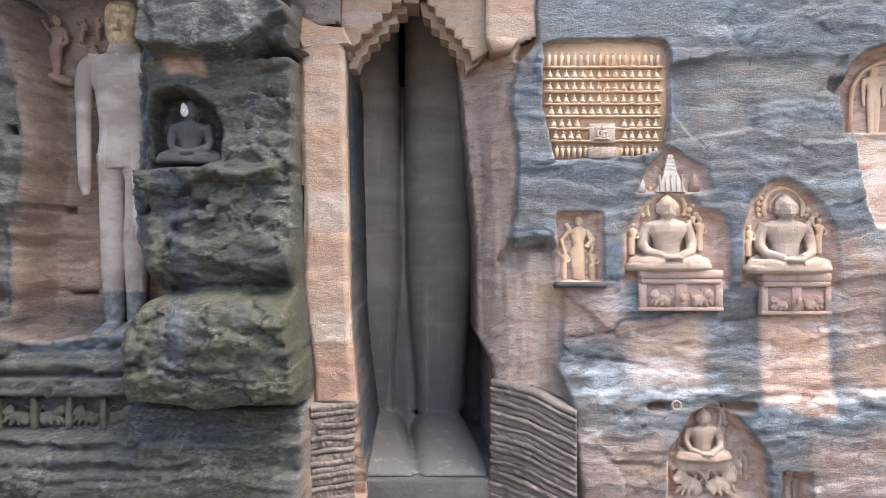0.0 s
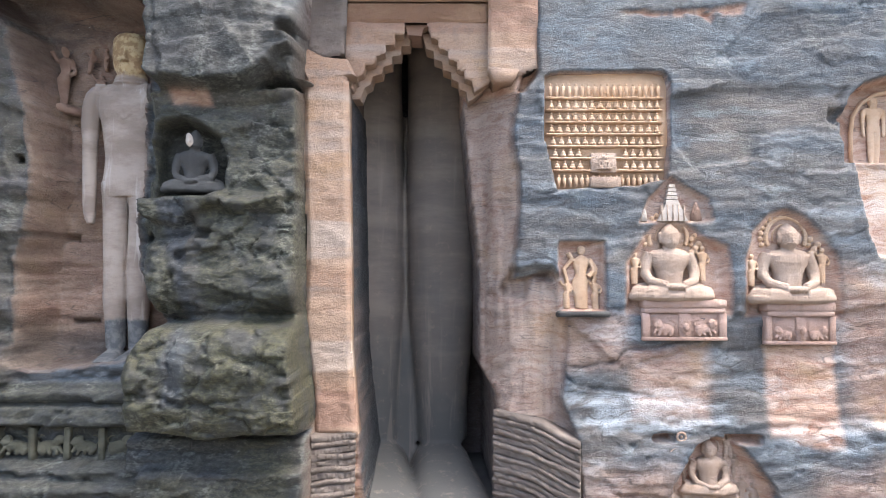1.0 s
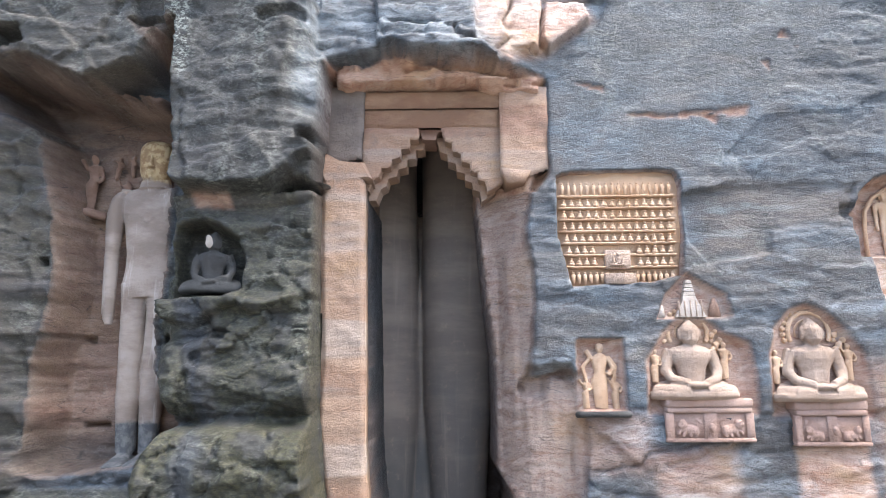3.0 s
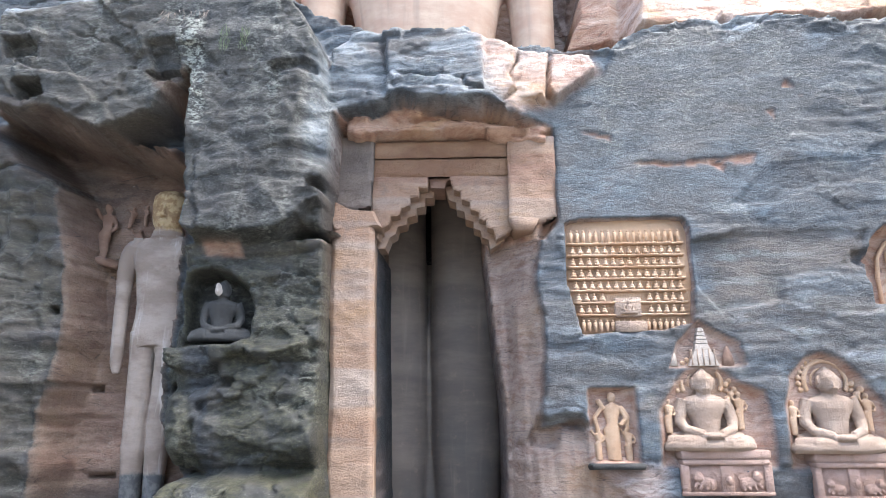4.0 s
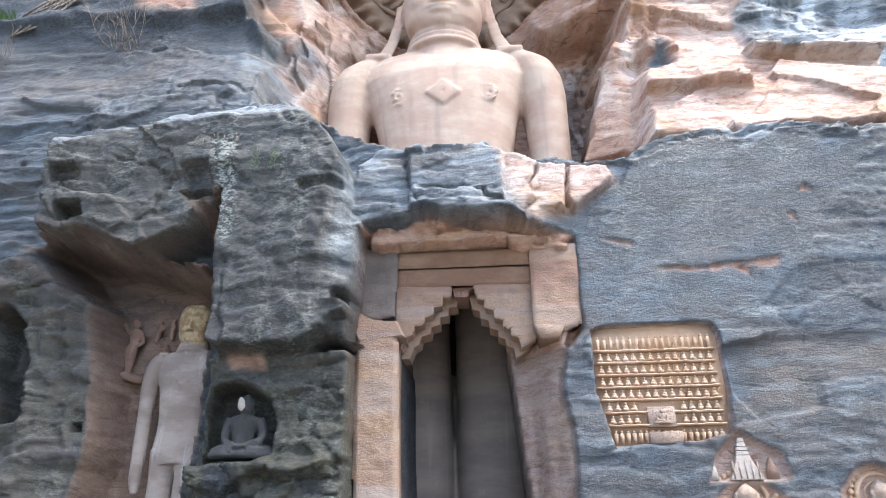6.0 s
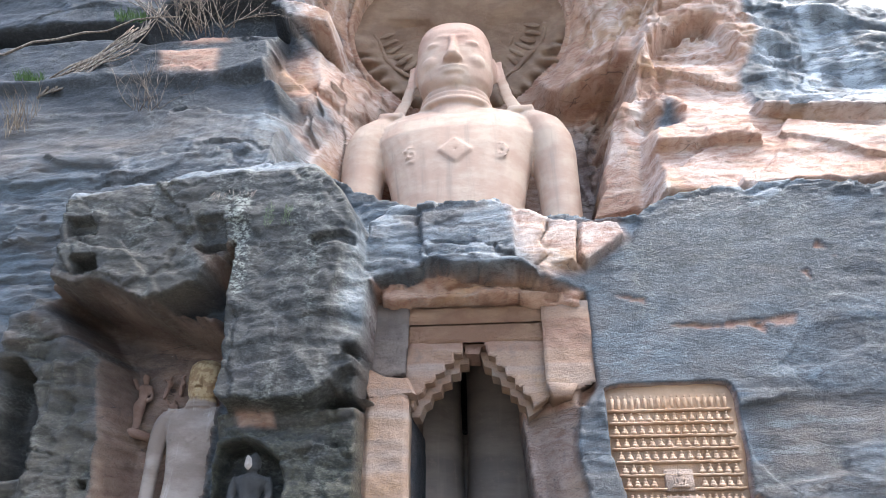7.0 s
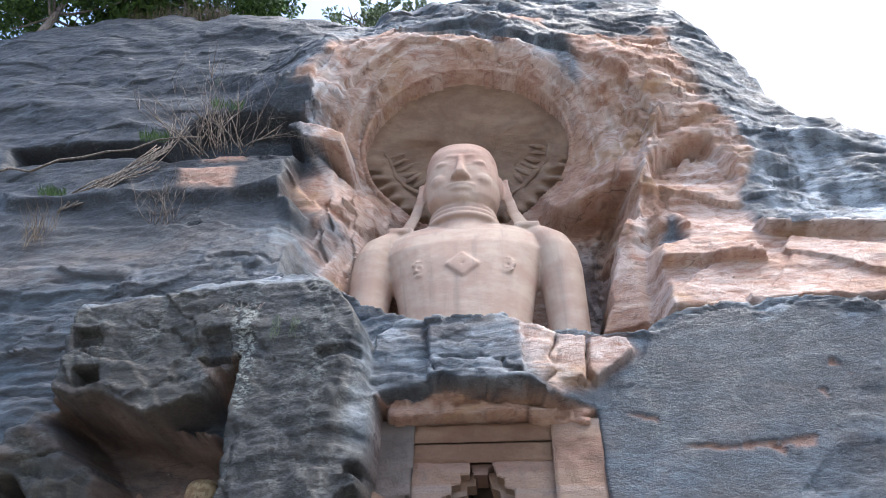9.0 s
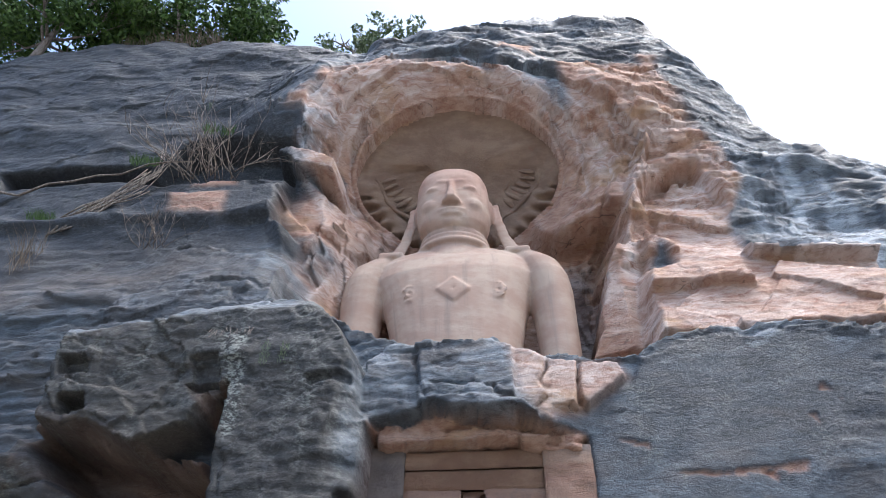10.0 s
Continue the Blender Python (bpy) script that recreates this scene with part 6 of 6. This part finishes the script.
# ---------------------------------------------------------------- panel of many small figures
panel = thing("figure_panel", "ochre sandstone panel with rows of tiny seated figures", "relief", at=(0, 10.17, 0))
tiny = Shape()
tiny.ball(0, 0, 0.03, 0.062, 0.05, 0.03, 10).column([(0, 0, 0.03, 0.035, 0.03), (0, 0, 0.085, 0.042, 0.03), (0, 0, 0.10, 0.015, 0.015)], 8).ball(0, -0.005, 0.122, 0.022, 0.024, 0.026, 8)
tiny_mesh = tiny.mesh("figure", RELIEF)
stander = Shape()
stander.column([(0, 0, 0, 0.022, 0.02), (0, 0, 0.1, 0.028, 0.025), (0, 0, 0.17, 0.035, 0.025), (0, 0, 0.185, 0.012, 0.012)], 8).ball(0, 0, 0.205, 0.02, 0.02, 0.024, 8)
stander_mesh = stander.mesh("standing_figure", RELIEF)
Shape().box(1.5, 3.55, 0.04, 0.3, 2.9, 4.85).make("back_slab", RELIEF, panel)
for row in range(8):
    z = 4.43 - 0.19 * row
    x0, x1 = 1.59 + max(0, row - 3) * 0.032, 3.38 - row * 0.005
    if row == 7:
        z = 3.04
    s = Shape()
    n = 12
    if row < 7:
        s.loft([[(x0 - 0.02 + (x1 - x0 + 0.04) * i / 24, y, z - dz + 0.004 * math.sin(i * 2.2)) for y, dz in ((0.06, 0.0), (-0.055, 0.0), (-0.062, 0.014), (-0.045, 0.028), (0.06, 0.04))] for i in range(25)])
        s.worn(0.006, 14, row).make("ledge", RELIEF, panel)
    count = 14 if 0 < row < 7 else 18
    for i in range(count):
        x = x0 + (x1 - x0) * (i + 0.5) / count
        if row in (5, 6) and 2.2 < x < 2.7:
            continue
        o = new("figure" if 0 < row < 7 else "standing_figure", tiny_mesh if 0 < row < 7 else stander_mesh)
        o.parent = panel
        o.location = (x, -0.02, z + (0.004 if row < 7 else -0.02))
        o.scale = (0.82 if 0 < row < 7 else 1, 1, 0.95 if row < 7 else 0.8)
        o.rotation_euler = (0, 0.03 * math.sin(i * 3.1 + row), 0)
Shape().box(2.26, 2.66, -0.06, 0.06, 3.24, 3.54, 0.012).make("shrine_frame", PINKSTONE, panel)
seated_jina(Shape()).moved(pose(2.46, -0.08, 3.28) @ Matrix.Scale(0.19, 4)).make("shrine_figure", PINKSTONE, panel)
Shape().box(2.24, 2.72, -0.10, 0.06, 3.0, 3.17, 0.012).make("shrine_base", PINKSTONE, panel)

# ---------------------------------------------------------------- beast frieze and relief on the left recess
frieze = thing("animal_frieze", "mossy carved stone frieze of beasts between short posts", "frieze", at=(0, 9.86, 0))
for i in range(8):
    x = -7.15 + 0.52 * i + 0.0
    if x > -4.55:
        break
    Shape().box(x - 0.045, x + 0.045, -0.12, 0.1, -1.1, -0.62, 0.015).worn(0.01, 9, i).make("post", MOSSSTONE, frieze)
    if x + 0.26 < -4.6:
        beast(Shape(), x + 0.26, -0.05, -1.05, 0.34, 1 if i % 2 else -1).worn(0.02, 9, i).make("beast", MOSSSTONE, frieze, voxel=0.014, soften=1)
wall_relief = thing("wall_relief", "eroded brown sandstone attendants carved on the recess wall", "relief", at=(0, 10.92, 0))
for x, z, h in ((-6.45, 4.45, 1.05), (-5.85, 4.55, 0.5), (-6.0, 5.0, 0.42), (-5.75, 5.1, 0.38)):
    attendant(Shape(), x, 0.0, z, h).worn(0.05, 5).worn(0.02, 14).make("attendant", BROWNSTONE, wall_relief, voxel=0.018)
Shape().tube([(-6.75, 0, 4.40), (-6.45, -0.1, 4.44), (-6.15, 0, 4.36)], 0.08, 8).make("bracket", BROWNSTONE, wall_relief)
small = standing_jina(Shape()).moved(Matrix.Translation((-7.62, 10.35, 3.95)) @ Matrix.Scale(0.055, 4) @ Matrix.Translation((0, -12.9, 2.05)))
tagged(small.make("pillar_figure", BROWNSTONE, voxel=0.012, soften=1), "brown sandstone figure in a dark hollow", "statue")

# ---------------------------------------------------------------- canopy behind the head
canopy = thing("stone_canopy", "round carved stone canopy and halo above the colossal head", "canopy", at=(-0.85, 13.2, 16.4))
def canopy_ring(r, push, n=260):
    """r: share of the full size; push: how far it sinks into the rock, up and back. The upper edge breaks sharply into a flat ceiling."""
    out = []
    for i in range(n):
        a = 2 * math.pi * i / n
        c, s_ = math.cos(a), math.sin(a)
        flat = min(1, max(0, s_ + 0.25) * 1.6) * min(1, max(0, (0.985 - r) / 0.03))
        p = push * (1 - flat) + 0.62 * flat
        out.append((3.15 * r * c, -0.15 - 1.3 * s_ * r + 0.55 * p, 0.05 + 2.05 * s_ * r + 0.75 * p))
    return out
dish = Shape()
rings = [canopy_ring(r, p) for r, p in ((1.3, 1.1), (1.15, 0.55), (1.06, 0.34), (1.03, 0.28), (1.0, 0.25), (0.97, 0.25), (0.95, 0.26), (0.92, 0.28), (0.89, 0.32), (0.86, 0.36), (0.83, 0.42), (0.80, 0.5), (0.76, 0.58), (0.70, 0.68), (0.6, 0.8), (0.45, 0.85), (0.3, 0.88))]
dish.loft(rings).worn(0.08, 1.3).worn(0.05, 4).worn(0.02, 10)
dish.v = [(x, y + 0.17 * g, z + 0.10 * g) for (x, y, z) in dish.v
          for g in [math.cos(34 * math.atan2(z, x * 0.65)) * max(0.0, 1 - abs(math.hypot(x / 3.15, z / 2.3) - 0.9) / 0.16) * (z < -0.35)]]
dish.make("dish", CANOPYSTONE, canopy)


def on_dish(a, r, lift):
    """A place on the canopy: turn, share of the full size, height over its face."""
    c, s_ = math.cos(a), math.sin(a)
    p = 0.25 + 0.55 * max(0.0, 0.98 - r) / 0.38
    return Vector((3.15 * r * c, -0.15 - 1.3 * s_ * r + 0.55 * p - lift * 0.6, 0.05 + 2.05 * s_ * r + 0.75 * p - lift * 0.8))


for side in (-1, 1):
    for i in range(8):
        a = -math.pi / 2 + side * (0.52 + 0.13 * i)
        petal = Shape().tube([on_dish(a, r, 0.0) for r in (0.58, 0.64, 0.70, 0.76)], [0.05, 0.08, 0.10, 0.05], 8, 0.5)
        petal.worn(0.06, 3, i).make("petal", CANOPYSTONE, canopy, "eroded carved petal of the halo")
    for r, w in ((0.55, 0.06), (0.79, 0.07)):
        band = Shape().tube([on_dish(-math.pi / 2 + side * (0.40 + 0.05 * j), r, 0.0) for j in range(23)], w, 8, 0.6)
        band.worn(0.10, 2, int(r * 100)).worn(0.04, 6).make("band", CANOPYSTONE, canopy, "eroded carved band of the halo")

# ---------------------------------------------------------------- plants
def twig(s, start, way, length, radius, rng, depth=0):
    pts, p, d = [], Vector(start), Vector(way).normalized()
    n = 6
    for i in range(n + 1):
        pts.append(p.copy())
        d = (d + Vector((rng.uniform(-1, 1), rng.uniform(-1, 1), rng.uniform(-0.8, 0.9))) * 0.28).normalized()
        p = p + d * length / n
    s.tube(pts, [radius * (1 - 0.75 * i / n) for i in range(n + 1)], 5)
    if depth:
        for i in range(3):
            k = rng.randint(2, n)
            w = (d + Vector((rng.uniform(-1, 1), rng.uniform(-0.8, 0.3), rng.uniform(-0.4, 1)))).normalized()
            twig(s, pts[k], w, length * rng.uniform(0.35, 0.6), radius * 0.55, rng, depth - 1)


def leaves(s, centre, radii, count, size, rng):
    cx, cy, cz = centre
    for _ in range(count):
        u = Vector((rng.gauss(0, 1), rng.gauss(0, 1), rng.gauss(0, 1))).normalized() * rng.uniform(0.35, 1.0) ** 0.5
        p = Vector((cx + u.x * radii[0], cy + u.y * radii[1], cz + u.z * radii[2]))
        a = Vector((rng.uniform(-1, 1), rng.uniform(-1, 1), rng.uniform(-1, 1))).normalized()
        b = a.cross(Vector((rng.uniform(-1, 1), rng.uniform(-1, 1), rng.uniform(-1, 1)))).normalized()
        w = size * rng.uniform(0.6, 1.3)
        s.add([p - a * w, p + b * w * 0.42, p + a * w, p - b * w * 0.42], [(0, 1, 2, 3)])


def brush(name, label, centre, spread, count, length, radius, seed, way=(0, -0.5, 0.8), depth=1):
    rng = random.Random(seed)
    root = thing(name, label, "shrub", at=(0, 0, 0))
    for _ in range(count):
        s = Shape()
        p = (centre[0] + rng.uniform(-1, 1) * spread[0], centre[1] + rng.uniform(-1, 1) * spread[1], centre[2] + rng.uniform(-1, 1) * spread[2])
        w = (way[0] + rng.uniform(-0.9, 0.9), way[1] + rng.uniform(-0.5, 0.3), way[2] + rng.uniform(-0.5, 0.5))
        twig(s, p, w, length * rng.uniform(0.6, 1.2), radius * rng.uniform(0.6, 1.2), rng, depth)
        s.make("branch", BARK, root)
    return root


def tuft(name, label, centre, spread, count, height, material, seed, droop=0.0):
    rng = random.Random(seed)
    s = Shape()
    for _ in range(count):
        p = Vector((centre[0] + rng.uniform(-1, 1) * spread[0], centre[1] + rng.uniform(-1, 1) * spread[1], centre[2] + rng.uniform(-1, 1) * spread[2]))
        d = Vector((rng.uniform(-0.5, 0.5), rng.uniform(-0.7, 0.1), 1 - droop * 2)).normalized()
        h = height * rng.uniform(0.5, 1.2)
        side = Vector((1, rng.uniform(-0.5, 0.5), 0)).normalized() * min(height * 0.03, 0.007)
        mid = p + d * h * 0.55
        tip = p + d * h + Vector((rng.uniform(-0.3, 0.3), -0.2, -0.15)) * h
        s.add([p - side, p + side, mid + side * 0.7, mid - side * 0.7, tip], [(0, 1, 2, 3), (3, 2, 4)])
    ob = s.make(name, material)
    return tagged(ob, label, "grass", kind="stuff")


def at(u, v, y):
    """A place on the cliff front: sideways and upward slope from the terrace, and its distance ahead."""
    return (u * y, y, 1.6 + v * y)


# dry brush and roots on the upper left shelf
brush("dry_bush", "leafless tangled grey bush rooted on a rock shelf", at(-0.66, 1.17, 11.3), (0.95, 0.2, 0.3), 40, 1.8, 0.017, 1)
brush("dry_bush", "leafless tangled grey bush rooted on a rock shelf", at(-0.73, 0.95, 10.9), (0.35, 0.15, 0.1), 18, 1.1, 0.011, 2)
s = Shape()
rng = random.Random(5)
root = thing("fallen_branches", "bleached dry branches and roots trailing over a ledge", "branch")
for i in range(18):
    a = Vector(at(-0.97 + 0.02 * rng.uniform(-1, 1), 1.03 + 0.03 * rng.uniform(-1, 1), 11.0))
    b = Vector(at(-0.80 + 0.03 * rng.uniform(-1, 1), 1.16 + 0.04 * rng.uniform(-1, 1), 11.2))
    c = Vector(at(-0.78 + 0.03 * rng.uniform(-1, 1), 1.29 + 0.03 * rng.uniform(-1, 1), 11.4))
    pts = [a.lerp(b, k / 5) + Vector((0, -0.1, 0.10 * math.sin(k * 1.7 + i))) for k in range(6)] + ([b.lerp(c, k / 3) for k in (1, 2, 3)] if i % 3 == 0 else [])
    Shape().tube(pts, [0.030 * (1 - 0.07 * k) * rng.uniform(0.5, 1.0) for k in range(len(pts))], 6).make("branch", BARK, root)
pts = [Vector(at(-1.25 + 0.06 * k, 1.14 + 0.012 * k + 0.01 * math.sin(k * 2), 11.25)) for k in range(10)]
Shape().tube([p + Vector((0, 0, 0.12 * math.sin(i * 2.7))) for i, p in enumerate(pts)], [0.04 - 0.002 * i for i in range(10)], 6).make("branch", BARK, root)
for i, (u, v, y) in enumerate(((-0.70, 1.35, 11.6), (-0.86, 1.24, 11.3), (-0.82, 1.23, 11.3), (-1.02, 1.05, 11.0), (-1.05, 1.06, 11.0), (-0.65, 1.33, 11.6))):
    tuft("grass_tuft", "small green grass tuft on a rock ledge", at(u, v, y), (0.22, 0.1, 0.06), 90, 0.32, LEAF, 20 + i)
for i, (u, v, y) in enumerate(((-0.52, 1.47, 12.2), (-0.73, 1.46, 12.0), (-0.425, 0.66, 9.0), (-0.39, 0.66, 9.0))):
    tuft("fern_tuft", "pale yellow-green weed growing from a crack", at(u, v, y - 0.15), (0.07, 0.05, 0.20), 60, 0.10, LEAFPALE, 30 + i)
tuft("root_fringe", "dry roots hanging below a rock lip", at(-0.50, 0.72, 9.0), (0.40, 0.05, 0.03), 26, 0.22, BARK, 40, 1.0)
tuft("dry_grass_bank", "dry straw-coloured grass on the cliff rim", (-13.0, 14.2, 26.4), (2.2, 0.5, 0.15), 700, 0.9, STRAW, 41)
tuft("hanging_grass", "long dry grass stems hanging on the rock", at(-1.02, 0.93, 10.6), (0.35, 0.1, 0.4), 60, 0.9, STRAW, 42)


def tree(label, x, y, z, crown, count, size, material, seed):
    rng = random.Random(seed)
    root = thing("tree", label, "tree", at=(x, y, z))
    t = Shape()
    t.tube([(0, 0, -1.5), (0.1, 0, 0.4), (0.0, 0.1, crown[2] * 0.8)], [0.22, 0.17, 0.06], 8)
    for _ in range(9):
        twig(t, (0, 0.05, rng.uniform(0.2, crown[2] * 0.7)), (rng.uniform(-1, 1) * crown[0], rng.uniform(-1, 1), 0.7), crown[0] * rng.uniform(0.5, 1.0), 0.07, rng, 1)
    t.make("trunk", BARK, root)
    c = Shape()
    for _ in range(int(count / 60)):
        k = (rng.uniform(-1, 1) * crown[0], rng.uniform(-1, 1) * crown[1], crown[2] * rng.uniform(0.25, 1.1))
        r = rng.uniform(0.3, 0.8) * min(crown) * 0.55
        leaves(c, k, (r * 1.3, r, r * 0.8), 60, size, rng)
    c.make("crown", material, root)
    return root


tree("dense green bush overhanging the cliff rim", -18.5, 13.4, 25.6, (4.6, 1.6, 5.0), 15000, 0.14, LEAF, 51)
tree("dense green bush on the cliff rim", -13.2, 14.3, 26.2, (4.2, 1.6, 3.8), 14000, 0.14, LEAF, 52)
tree("pale leafy tree behind the cliff rim", -5.6, 16.0, 26.2, (1.6, 1.0, 3.4), 1500, 0.12, LEAFPALE, 53)
tree("pale leafy bush behind the cliff rim", -3.4, 15.6, 26.2, (1.8, 1.0, 1.9), 1500, 0.12, LEAFPALE, 54)
